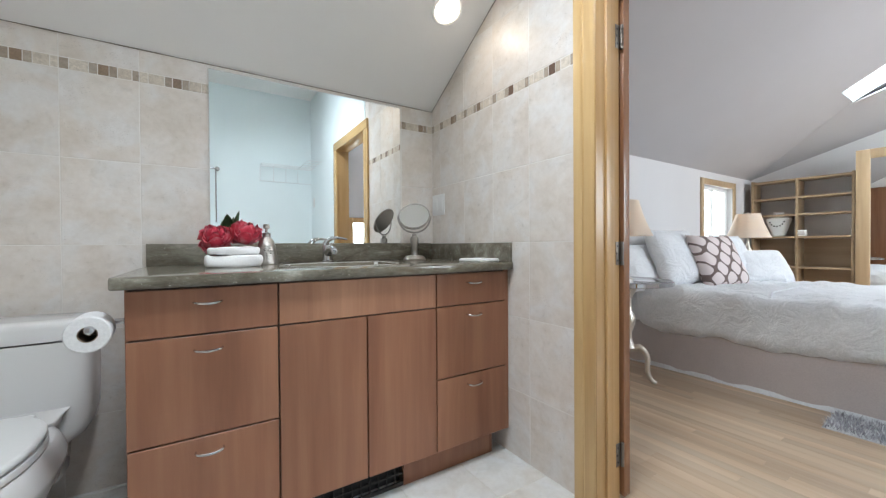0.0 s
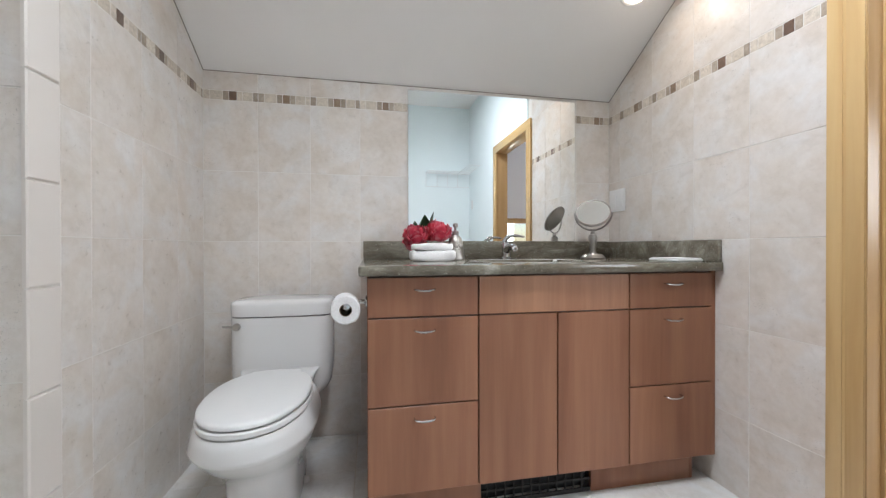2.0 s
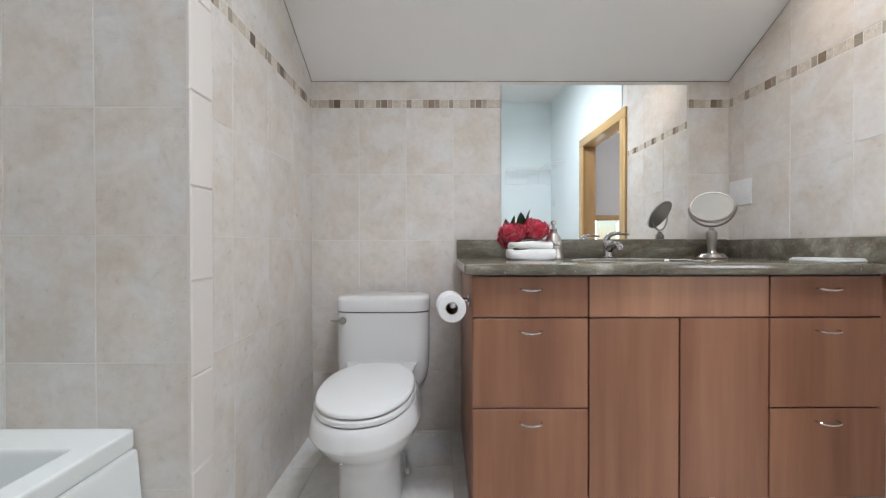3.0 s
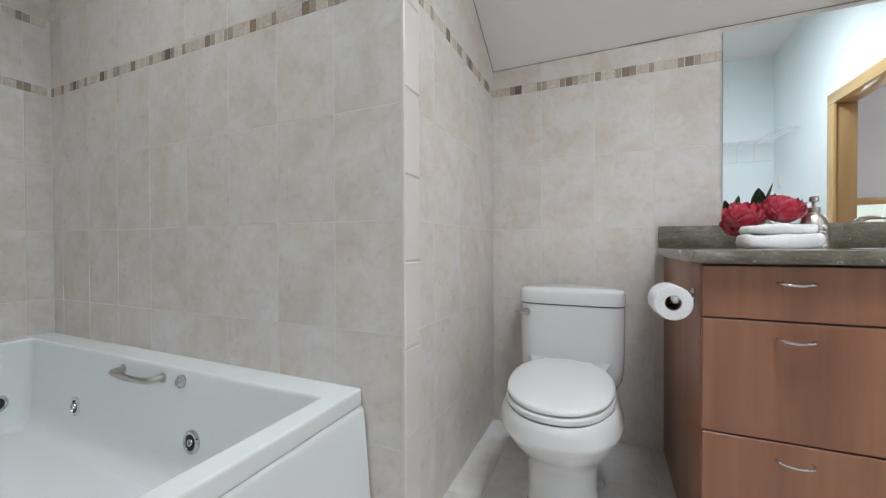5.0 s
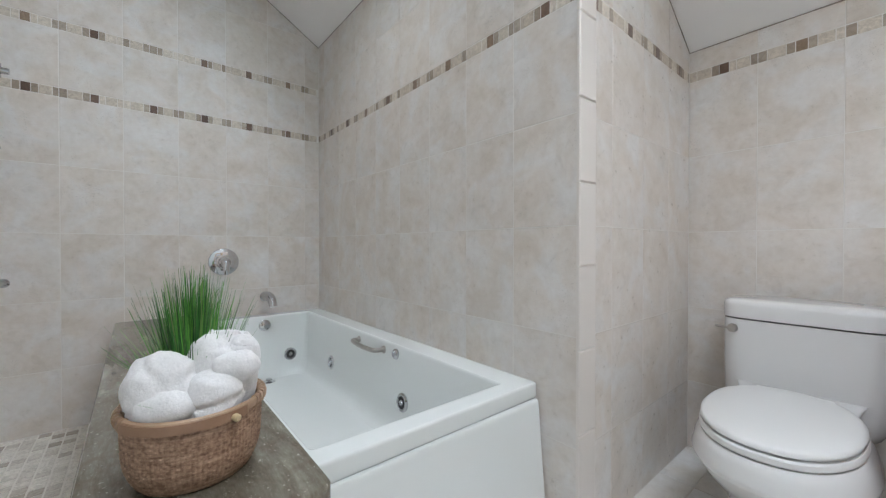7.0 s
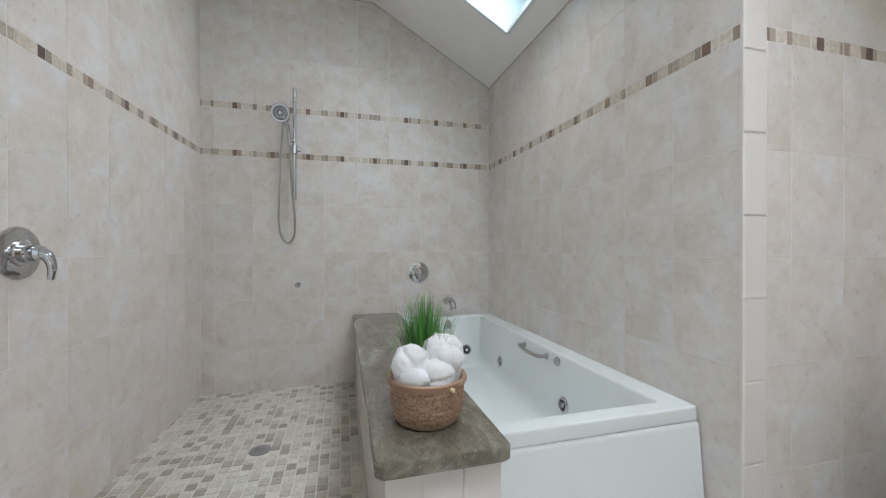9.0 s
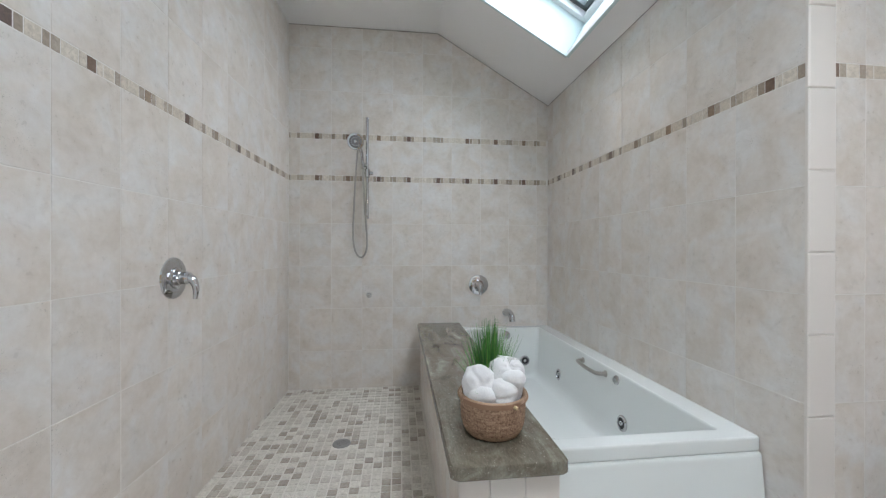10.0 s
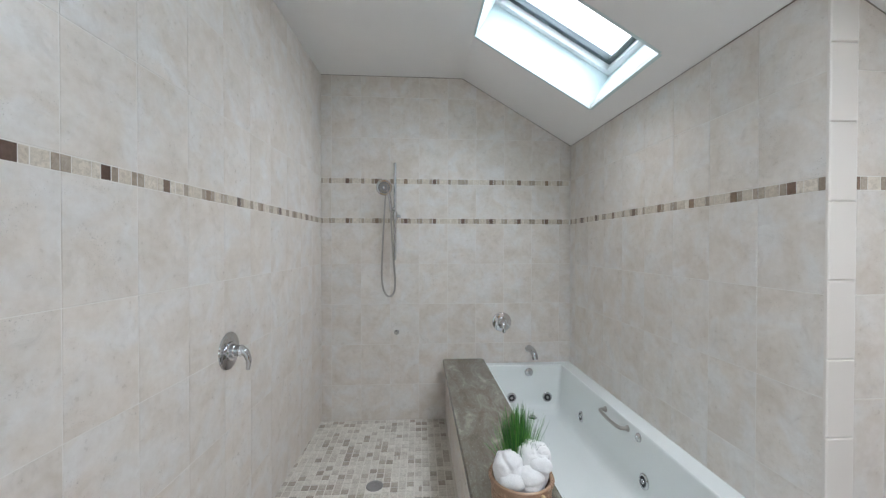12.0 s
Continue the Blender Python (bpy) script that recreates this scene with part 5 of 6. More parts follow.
def plump_towel(pts, radii, seed, label):
    t = thing("rolled_towel", label, "towel", pts[0], group="rolled towels in the basket")
    line = smooth_line(pts, 7)
    n = len(line)
    rr = []
    for i in range(n):
        u = i / (n - 1) * (len(radii) - 1)
        k = min(int(u), len(radii) - 2)
        rr.append(radii[k] + (radii[k + 1] - radii[k]) * (u - k))
    bm = tube(line, rr, 40)
    bmesh.ops.subdivide_edges(bm, edges=bm.edges[:], cuts=1, use_grid_fill=True)
    bm.normal_update()
    rumple(bm, 0.008, 10, seed)
    bm.normal_update()
    for v in bm.verts:
        k = abs(noise.noise(v.co * 10 + Vector((seed, 0, 0))))
        v.co -= v.normal * 0.008 * max(0.0, 1 - k * 12)
    bm.normal_update()
    for v in bm.verts:
        k = abs(noise.noise(Vector((v.co.x * 4, v.co.y * 4, v.co.z * 11)) + Vector((0, seed * 3.1, 0))))
        v.co -= v.normal * 0.007 * max(0.0, 1 - k * 11)
    bm.normal_update()
    rumple(bm, 0.0022, 70, seed + 5)
    part("roll", bm, TERRY, t, angle=80)
    return t


def fold_roll(pts, radii, seed):
    """One thick turned-in fold of a towel."""
    line = smooth_line(pts, 8)
    n = len(line) - 1
    rr = []
    for i in range(n + 1):
        u = i / n * (len(radii) - 1)
        k = min(int(u), len(radii) - 2)
        w = (1 - math.cos(math.pi * (u - k))) / 2
        rr.append(radii[k] + (radii[k + 1] - radii[k]) * w)
    bm = tube(line, rr, 26)
    rumple(bm, 0.007, 24, seed)
    rumple(bm, 0.0022, 75, seed + 2)
    return bm


def towel_corner(at, out, seed, w=0.062, drop=0.055):
    """The loose folded corner of a towel, hanging over from the top of its roll."""
    out = Vector(out).normalized()
    side = Vector((-out.y, out.x, 0))
    rings = []
    for k in range(13):
        u = k / 12
        p = Vector(at) + out * (0.046 * math.sin(u * 1.45)) + Vector((0, 0, 0.004 + 0.010 * math.sin(u * 3) - drop * u * u))
        half = w * (1 - 0.80 * u) * 0.5 + 0.004
        t = 0.0075 * (1 - 0.35 * u)
        up = Vector((0, 0, 1)) * math.cos(u) + out * math.sin(u)
        row = [p + side * half * c + up * (t * h - 0.006 * c * c) for c, h in ((-1, 0), (-0.8, 0.8), (-0.4, 1), (0, 1.15), (0.4, 1), (0.8, 0.8), (1, 0), (0.8, -0.8), (0, -0.9), (-0.8, -0.8))]
        rings.append(row)
    bm = loft(rings)
    bmesh.ops.subdivide_edges(bm, edges=bm.edges[:], cuts=1, use_grid_fill=True)
    bm.normal_update()
    rumple(bm, 0.004, 30, seed)
    return bm


lean = plump_towel([(-0.912, 1.195, BZ + 0.035), (-0.907, 1.190, BZ + 0.10), (-0.905, 1.172, BZ + 0.172), (-0.927, 1.160, BZ + 0.224)], [0.030, 0.046, 0.058, 0.064, 0.056, 0.026], 2, "white rolled terry towel leaning in the wicker basket")
part("inner_fold", fold_roll([(-0.880, 1.140, BZ + 0.132), (-0.866, 1.158, BZ + 0.146), (-0.858, 1.190, BZ + 0.142), (-0.866, 1.222, BZ + 0.126)], [0.014, 0.031, 0.033, 0.018], 12), TERRY, lean, angle=80)
tall = plump_towel([(-0.918, 1.250, BZ + 0.035), (-0.918, 1.260, BZ + 0.12), (-0.926, 1.272, BZ + 0.20), (-0.938, 1.282, BZ + 0.250)], [0.034, 0.050, 0.062, 0.065, 0.060, 0.036], 6, "taller white rolled terry towel standing in the wicker basket")
part("inner_fold", fold_roll([(-0.890, 1.246, BZ + 0.186), (-0.872, 1.264, BZ + 0.198), (-0.868, 1.292, BZ + 0.194), (-0.884, 1.318, BZ + 0.182)], [0.012, 0.027, 0.029, 0.014], 7), TERRY, tall, angle=80)
part("folded_corner", towel_corner((-0.918, 1.286, BZ + 0.228), (0.30, 1, 0), 4, 0.085, 0.045), TERRY, tall)
plump_towel([(-0.880, 1.225, BZ + 0.035), (-0.874, 1.232, BZ + 0.10), (-0.872, 1.244, BZ + 0.152), (-0.884, 1.256, BZ + 0.186)], [0.026, 0.044, 0.056, 0.054, 0.026], 9, "white terry towel fold tucked at the basket rim")

def grass_plant():
    g = thing("grass_plant", "artificial green grass tuft standing in the wicker basket", "plant", (BX - 0.04, BY - 0.01, BZ + 0.004))
    part("pot", lathe([(0.030, 0.0), (0.034, 0.002), (0.040, 0.09), (0.036, 0.092), (0.0, 0.088)], 24, m=pose(BX - 0.05, BY - 0.0, BZ + 0.004)), LEAF, g, "dark pot hidden between the towels")
    rng = random.Random(21)
    bm = bmesh.new()
    c = Vector((BX - 0.05, BY, BZ + 0.09))
    for i in range(760):
        a, q = rng.uniform(0, 2 * math.pi), rng.random() ** 0.6
        lean = Vector((math.cos(a), math.sin(a), 0)) * q
        h = rng.uniform(0.15, 0.315) * (1.0 - 0.20 * q)
        base = c + lean * 0.036
        tip = base + lean * rng.uniform(0.0, 0.085) + Vector((rng.uniform(-0.02, 0.02), rng.uniform(-0.02, 0.02), h))
        if rng.random() < 0.06:
            tip += lean * 0.07 - Vector((0, 0, 0.08))
        if i < 7:
            tip = base + Vector((-0.02 + 0.01 * i, -0.155 + 0.010 * i, 0.135 + 0.012 * i))
        side = Vector((-math.sin(a + rng.uniform(-1, 1)), math.cos(a), 0)).normalized()
        w = rng.uniform(0.0015, 0.0032)
        prev = None
        for k in range(5):
            u = k / 4
            p = base.lerp(tip, u) + lean * 0.018 * (u * u - u)
            ww = w * (1 - u * 0.85)
            f = Vector((side.y, -side.x, 0)) * ww * 0.5
            row = [bm.verts.new(p - side * ww), bm.verts.new(p + f), bm.verts.new(p + side * ww)]
            if prev:
                bm.faces.new((prev[0], row[0], row[1], prev[1]))
                bm.faces.new((prev[1], row[1], row[2], prev[2]))
                bm.faces.new((prev[2], row[2], row[0], prev[0]))
            prev = row
    ob = part("blade_tuft", bm, GRASS, g, "many thin green blades", angle=80)
    tagged(ob, ob.get("label", ""), kind="stuff")


GRASS = material("artificial_grass", (0.04, 0.12, 0.03), 0.45)
geo = GRASS.node_tree.nodes.new("ShaderNodeNewGeometry")
wire(GRASS, ramp(GRASS, geo.outputs["Random Per Island"], [(0.0, (0.015, 0.065, 0.016)), (0.45, (0.04, 0.20, 0.028)), (0.85, (0.12, 0.42, 0.05)), (1.0, (0.22, 0.24, 0.10))]), bsdf(GRASS), "Base Color")
grass_plant()

# ---- bedroom seen through the doorway ----
BX0, BX1, BY0 = X1 + WT, 6.62, -1.6


def bed_z(y):
    return 2.985 + PITCH * (KNEE_Y - max(y, -0.2))


def bedroom_shell():
    W0, W1, WZ0, WZ1 = 5.22, 6.03, 0.98, 1.70
    bm = box((BX0, Y1, -0.1), (W0, Y1 + 0.15, 2.1))
    box((W1, Y1, -0.1), (BX1 + 0.15, Y1 + 0.15, 2.1), bm=bm)
    box((W0, Y1, -0.1), (W1, Y1 + 0.15, WZ0), bm=bm)
    box((W0, Y1, WZ1), (W1, Y1 + 0.15, 2.1), bm=bm)
    structure("bedroom_wall_north", bm, BED_PAINT, "pale grey low bedroom wall with a small window", "wall")
    structure("bedroom_wall_east", box((BX1, BY0, -0.1), (BX1 + 0.15, Y1 - 0.001, 4.3)), BED_PAINT, "pale grey bedroom end wall", "wall")
    V0, V1, VZ0, VZ1 = 2.62, 3.20, 0.70, 1.44
    bm = box((BX0, BY0 - 0.15, -0.1), (V0, BY0 - 0.001, 4.3))
    box((V1, BY0 - 0.15, -0.1), (3.45, BY0 - 0.001, 4.3), bm=bm)
    box((V0, BY0 - 0.15, -0.1), (V1, BY0 - 0.001, VZ0), bm=bm)
    box((V0, BY0 - 0.15, VZ1), (V1, BY0 - 0.001, 4.3), bm=bm)
    # the broad opening from 3.45 to 6.15 is added, unseen, for the fill lamp
    box((6.15, BY0 - 0.15, -0.1), (BX1 + 0.15, BY0 - 0.001, 4.3), bm=bm)
    box((3.45, BY0 - 0.15, -0.1), (6.15, BY0 - 0.001, 1.1), bm=bm)
    box((3.45, BY0 - 0.15, 2.7), (6.15, BY0 - 0.001, 4.3), bm=bm)
    structure("bedroom_wall_south", bm, BED_PAINT, "pale bedroom wall with a low window and a broad unseen opening added for light", "wall")
    bm = box((BX0 - 0.15, BY0 - 0.15, -0.1), (BX0 - 0.001, -0.152, 4.3))
    box((BX0 + 0.0005, -0.15, DH + 0.16), (BX0 + 0.012, Y1 - 0.002, 2.98), bm=bm)
    structure("bedroom_wall_west", bm, BED_PAINT, "pale bedroom partition wall", "wall")
    # sloping ceiling with a skylight opening
    sx0, sx1, sy0, sy1 = 5.60, 6.03, 1.0, 2.09

    def sec(a, b):
        ys = [a] + ([-0.2] if a < -0.2 < b else []) + [b]
        return [(y, bed_z(y)) for y in ys] + [(y, bed_z(y) + 0.03) for y in reversed(ys)]
    bm = prism(sec(BY0 - 0.15, sy0), "x", BX0 - 0.149, BX1 + 0.15)
    prism(sec(sy0, sy1), "x", BX0 + 0.0, sx0, bm)
    prism(sec(sy0, sy1), "x", sx1, BX1 + 0.15, bm)
    prism(sec(sy1, 3.30), "x", BX0 + 0.0, BX1 + 0.15, bm)
    # a lower plane that falls towards the end wall beside the skylight
    hip = [(BX1, Y1), (6.035, 2.14), (6.035, BY0), (BX1, BY0)]

    def hip_z(x, y):
        return 1.95 + 0.3246 * (2.787 - y) + 0.459 * (BX1 - x)
    loft([[Vector((x, y, hip_z(x, y) if y < 2 else bed_z(y) + 0.002)) for x, y in hip], [Vector((x, y, bed_z(y) + 0.004)) for x, y in hip]], bm)
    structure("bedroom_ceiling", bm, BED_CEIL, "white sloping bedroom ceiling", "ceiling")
    n = Vector((0, PITCH, 1)).normalized() * 0.28
    for a, b, o in (((sx0, sy0), (sx0, sy1), (-0.02, 0, 0)), ((sx1, sy0), (sx1, sy1), (0.02, 0, 0)), ((sx0, sy0), (sx1, sy0), (0, -0.02, 0)), ((sx0, sy1), (sx1, sy1), (0, 0.02, 0))):
        o = Vector(o)
        p, q = Vector((*a, bed_z(a[1]))) - o * 0.2 - n * 0.004, Vector((*b, bed_z(b[1]))) - o * 0.2 - n * 0.004
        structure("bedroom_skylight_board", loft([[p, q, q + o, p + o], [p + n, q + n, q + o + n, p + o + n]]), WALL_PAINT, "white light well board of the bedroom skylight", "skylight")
    # window
    w = thing("window_1", "small window with varnished fir trim and white glare", "window", (W0, Y1, WZ0), kind="structure")
    for lo, hi in (((W0 - 0.07, Y1 - 0.018, WZ0 - 0.07), (W0, Y1, WZ1 + 0.07)), ((W1, Y1 - 0.018, WZ0 - 0.07), (W1 + 0.07, Y1, WZ1 + 0.07)),
                   ((W0, Y1 - 0.018, WZ1), (W1, Y1, WZ1 + 0.07)), ((W0, Y1 - 0.018, WZ0 - 0.07), (W1, Y1, WZ0))):
        part("window_trim", box(lo, hi, 0.003), FIR_DULL, w, "pale fir trim")
    for lo, hi in (((W0, Y1 + 0.06, WZ0), (W0 + 0.04, Y1 + 0.10, WZ1)), ((W1 - 0.04, Y1 + 0.06, WZ0), (W1, Y1 + 0.10, WZ1)), ((W0 + 0.04, Y1 + 0.06, WZ1 - 0.04), (W1 - 0.04, Y1 + 0.10, WZ1)),
                   ((W0 + 0.04, Y1 + 0.06, WZ0), (W1 - 0.04, Y1 + 0.10, WZ0 + 0.04)), (((W0 + W1) / 2 - 0.02, Y1 + 0.062, WZ0 + 0.04), ((W0 + W1) / 2 + 0.02, Y1 + 0.098, WZ1 - 0.04))):
        part("sash", box(lo, hi, 0.002), TRIM_WHITE, w, "white window sash")
    g = part("pane", box((W0 + 0.03, Y1 + 0.078, WZ0 + 0.03), (W1 - 0.03, Y1 + 0.082, WZ1 - 0.03)), GLASS, w, smooth=False)
    g.visible_shadow = False
    w = thing("window_2", "low window with brown wooden trim and white glare", "window", (V0, BY0, VZ0), kind="structure")
    for lo, hi in (((V0 - 0.08, BY0, VZ0 - 0.08), (V0, BY0 + 0.018, VZ1 + 0.09)), ((V1, BY0, VZ0 - 0.08), (V1 + 0.08, BY0 + 0.018, VZ1 + 0.09)),
                   ((V0, BY0, VZ1), (V1, BY0 + 0.018, VZ1 + 0.09)), ((V0, BY0, VZ0 - 0.08), (V1, BY0 + 0.018, VZ0))):
        part("window_trim", box(lo, hi, 0.003), JAMB_WOOD, w, "varnished brown trim")
    g = part("pane", box((V0 + 0.002, BY0 - 0.082, VZ0 + 0.002), (V1 - 0.002, BY0 - 0.078, VZ1 - 0.002)), GLASS, w, smooth=False)
    g.visible_shadow = False
    tagged(part("backdrop", box((V0 - 1.2, BY0 - 1.55, -1.0), (V1 + 0.2, BY0 - 1.5, 3.0)), OUTSIDE), "bright hazy daylight outside the low window", "backdrop", kind="structure")
    tagged(part("backdrop", box((W0 - 2.5, Y1 + 2.0, -1.0), (W1 + 9.0, Y1 + 2.05, 3.5)), OUTSIDE), "bright hazy garden light outside the window", "backdrop", kind="structure")


OUTSIDE = emit("outside_glare", (0.93, 0.98, 0.97), 6.0)
bedroom_shell()


def bedroom_floor():
    f = structure("bedroom_floor", box((BX0 + 0.0005, BY0 - 0.15, -0.1), (BX1 + 0.15, Y1 + 0.15, -0.006)), OAK, "pale oak strip floor", "floor")
    rng = random.Random(31)
    rest = bmesh.new()
    W = 0.057
    for j in range(int((BX1 - BX0) / W) + 1):
        x = BX0 + 0.011 + j * W
        y = BY0 - rng.uniform(0, 0.6)
        while y < Y1:
            L = rng.uniform(0.35, 1.5)
            a, b = max(y, BY0), min(y + L, Y1)
            if b - a > 0.02 and x < BX1 - 0.02:
                p = rect(x, min(x + W, BX1), a, b, 0.0004)
                if x < 4.2 and 0.55 < (a + b) / 2 < 3.1:
                    tile(f, Matrix(), p, OAK, "plank", 0.006, 0.0003)
                else:
                    loft([[Vector((u, v, -0.006)) for u, v in p], [Vector((u, v, 0)) for u, v in p]], rest)
            y += L
    ob = part("planks", rest, OAK, f, "pale oak strips", False)
    tagged(ob, ob.get("label", ""), kind="stuff")


def soft_box(lo, hi, bevel, seg, amount, scale, seed, cuts=20):
    bm = bmesh.new()
    c = [(a + b) / 2 for a, b in zip(lo, hi)]
    bmesh.ops.create_cube(bm, size=1, matrix=Matrix.LocRotScale(c, None, [b - a for a, b in zip(lo, hi)]))
    bmesh.ops.bevel(bm, geom=bm.edges[:], offset=bevel, segments=seg, affect="EDGES", profile=0.5)
    bmesh.ops.subdivide_edges(bm, edges=[e for e in bm.edges if e.calc_length() > 0.3], cuts=cuts, use_grid_fill=True)
    bm.normal_update()
    for v in bm.verts:
        v.co += v.normal * (noise.noise(v.co * scale + Vector((seed, 0, 0))) * amount + noise.noise(v.co * scale * 3 + Vector((0, seed, 0))) * amount * 0.4 - max(0.0, 0.25 - abs(noise.noise(v.co * scale * 2.1 + Vector((seed, seed, 0))))) * amount * 1.1)
    return bm


def pillow(parent_label, c, w, h, t, rx, rz, mat, seed, group):
    """A stuffed cushion: two bulged faces meeting in a seam with pulled corners."""
    bm, N = bmesh.new(), 18
    m = pose(*c, rx, 0, rz)
    for s in (1, -1):
        grid = []
        for i in range(N + 1):
            row = []
            for j in range(N + 1):
                u, v = i / N * 2 - 1, j / N * 2 - 1
                prof = (max(0, 1 - u ** 4) * max(0, 1 - v ** 4)) ** 0.5
                pin = 1 - 0.07 * (1 - abs(u * v)) * (abs(u) ** 6 + abs(v) ** 6)
                p = Vector((u * w / 2 * pin, v * h / 2 * pin, s * t / 2 * prof))
                p.z += s * prof * 0.012 * noise.noise(Vector((u * 2.5, v * 2.5, seed + s)))
                row.append(bm.verts.new(m @ p))
            grid.append(row)
        for i in range(N):
            for j in range(N):
                bm.faces.new((grid[i][j], grid[i + 1][j], grid[i + 1][j + 1], grid[i][j + 1]))
    bmesh.ops.remove_doubles(bm, verts=bm.verts, dist=0.0008)
    ob = part("pillow", bm, mat, angle=80)
    return tagged(ob, parent_label, "pillow", group)


def pattern_cloth():
    m = material("looped_pattern_cloth", (0.72, 0.66, 0.64), 0.85)
    v = coords(m)
    xyz = add(m, "SeparateXYZ", Vector=v)

    def calc(op, a, b=0.0):
        n = m.node_tree.nodes.new("ShaderNodeMath")
        n.operation = op
        for sock, val in zip(n.inputs, (a, b)):
            if isinstance(val, bpy.types.NodeSocket):
                m.node_tree.links.new(val, sock)
            else:
                sock.default_value = val
        return n.outputs[0]
    along = calc("COSINE", calc("MULTIPLY", xyz.outputs["X"], 42.0))
    up = calc("COSINE", calc("MULTIPLY", xyz.outputs["Z"], 38.0))
    band = calc("ABSOLUTE", calc("ADD", calc("MULTIPLY", along, 0.9), up))
    wire(m, ramp(m, band, [(0.0, (0.17, 0.125, 0.115)), (0.34, (0.20, 0.145, 0.13)), (0.42, (0.74, 0.65, 0.63)), (1.0, (0.74, 0.65, 0.63))]), bsdf(m), "Base Color")
    bump(m, noise_tex(m, v, 160, 3), 0.3, 0.002)
    return m


PATTERN = pattern_cloth()


def bed():
    b = thing("bed", "made double bed with white duvet and taupe skirt", "bed", (4.2, 2.0, 0))
    x0, x1, y0, y1 = 3.40, 4.95, 0.95, 3.06
    rings = []
    for z, o in ((0.012, 0.012), (0.10, 0.004), (0.22, -0.002), (0.34, -0.02)):
        ring = []
        for p in rounded_rect(x0 - o, x1 + o, y0 - o, y1, z, 0.05, 8):
            ring.append(p)
        dense = []
        for p, q in zip(ring, ring[1:] + ring[:1]):
            k = 50 if (q - p).length > 0.5 else 1
            for i in range(k):
                r = p.lerp(q, i / k)
                s = (1 - z / 0.34) * 0.012
                nn = noise.noise(Vector((r.x * 5, r.y * 5, 0.3)))
                dense.append(r + Vector((-nn * s, -nn * s, 0)))
        rings.append(dense)
    part("bed_skirt", loft(rings), SKIRT, b, "taupe fabric skirt to the floor", angle=80)
    part("underskirt", loft([rounded_rect(x0 - 0.020, x1, y0 - 0.02, y1, 0.003, 0.05, 8), rounded_rect(x0 - 0.010, x1, y0 - 0.01, y1, 0.034, 0.05, 8)]), SHEET, b, "white lining below the skirt")
    part("mattress", box((x0 + 0.01, y0 + 0.01, 0.342), (x1 - 0.01, y1, 0.56), 0.05, 3), SHEET, b)
    part("duvet", soft_box((x0 - 0.05, y0 - 0.05, 0.29), (x1 + 0.045, 2.92, 0.66), 0.10, 5, 0.040, 2.9, 3.1, 60), SHEET, b, "rumpled white cotton duvet", angle=80)
    part("duvet_seam", tube([(x0 - 0.02, 2.02, 0.40), (x0 + 0.01, 2.02, 0.60), (x0 + 0.12, 2.02, 0.668), (4.2, 2.02, 0.672)], 0.006, 6), SHEET, b)
    g = "pillows on the bed"
    for c, w, h, t, rx, rz, mat, s, lab in (
            ((3.52, 2.93, 0.80), 0.66, 0.44, 0.18, 62, 4, SHEET, 1, "plump white cotton pillow on the bed"),
            ((3.80, 2.76, 0.88), 0.58, 0.54, 0.18, 66, -8, SHEET, 2, "white square cotton pillow leaning upright"),
            ((4.36, 2.94, 0.86), 0.68, 0.50, 0.18, 66, 0, SHEET, 3, "white cotton pillow at the head of the bed"),
            ((4.08, 2.56, 0.85), 0.52, 0.50, 0.16, 66, -14, PATTERN, 4, "cream cushion with brown looped pattern"),
            ((4.50, 2.66, 0.85), 0.52, 0.50, 0.17, 64, -24, SHEET, 5, "white satin cushion leaning on the bed"),
            ((4.74, 2.46, 0.775), 0.50, 0.36, 0.16, 56, -34, SHEET, 6, "small white cotton cushion on the bed")):
        pillow(lab, c, w, h, t, rx, rz, mat, s, g)


bed()


def nightstand(x, y, label):
    n = thing("nightstand", label, "table", (x, y, 0), group="nightstands")
    part("top", lathe([(0.0, 0.0), (0.275, 0.0), (0.292, 0.006), (0.292, 0.032), (0.282, 0.038), (0.268, 0.030), (0, 0.030)], 48, m=pose(x, y, 0.705)), CHROME, n, "round silver tray top with raised rim")
    part("column", lathe([(0.03, 0.22), (0.05, 0.25), (0.028, 0.30), (0.024, 0.36), (0.045, 0.42), (0.05, 0.47), (0.026, 0.52), (0.022, 0.60), (0.05, 0.66), (0.07, 0.70)], 28, m=pose(x, y, 0)), SILVER, n)
    for k in range(3):
        a = radians(-60 + k * 120)
        d = Vector((math.cos(a), math.sin(a), 0))
        line = smooth_line([Vector((x, y, 0.24)) + d * 0.03, Vector((x, y, 0.255)) + d * 0.075, Vector((x, y, 0.20)) + d * 0.12, Vector((x, y, 0.09)) + d * 0.125, Vector((x, y, 0.03)) + d * 0.15, Vector((x, y, 0.012)) + d * 0.18], 6)
        part("leg", tube(line, [0.024 - 0.012 * i / len(line) for i in range(len(line))], 12), SILVER, n, "curved silver cabriole leg")


SILVER = material("silver_leaf", (0.62, 0.58, 0.52), 0.35, 0.8)
bump(SILVER, noise_tex(SILVER, coords(SILVER), 40, 4), 0.5, 0.004)
nightstand(2.89, 2.66, "round silver nightstand with cabriole legs by the bed")
nightstand(5.30, 2.74, "round silver nightstand behind the far side of the bed")


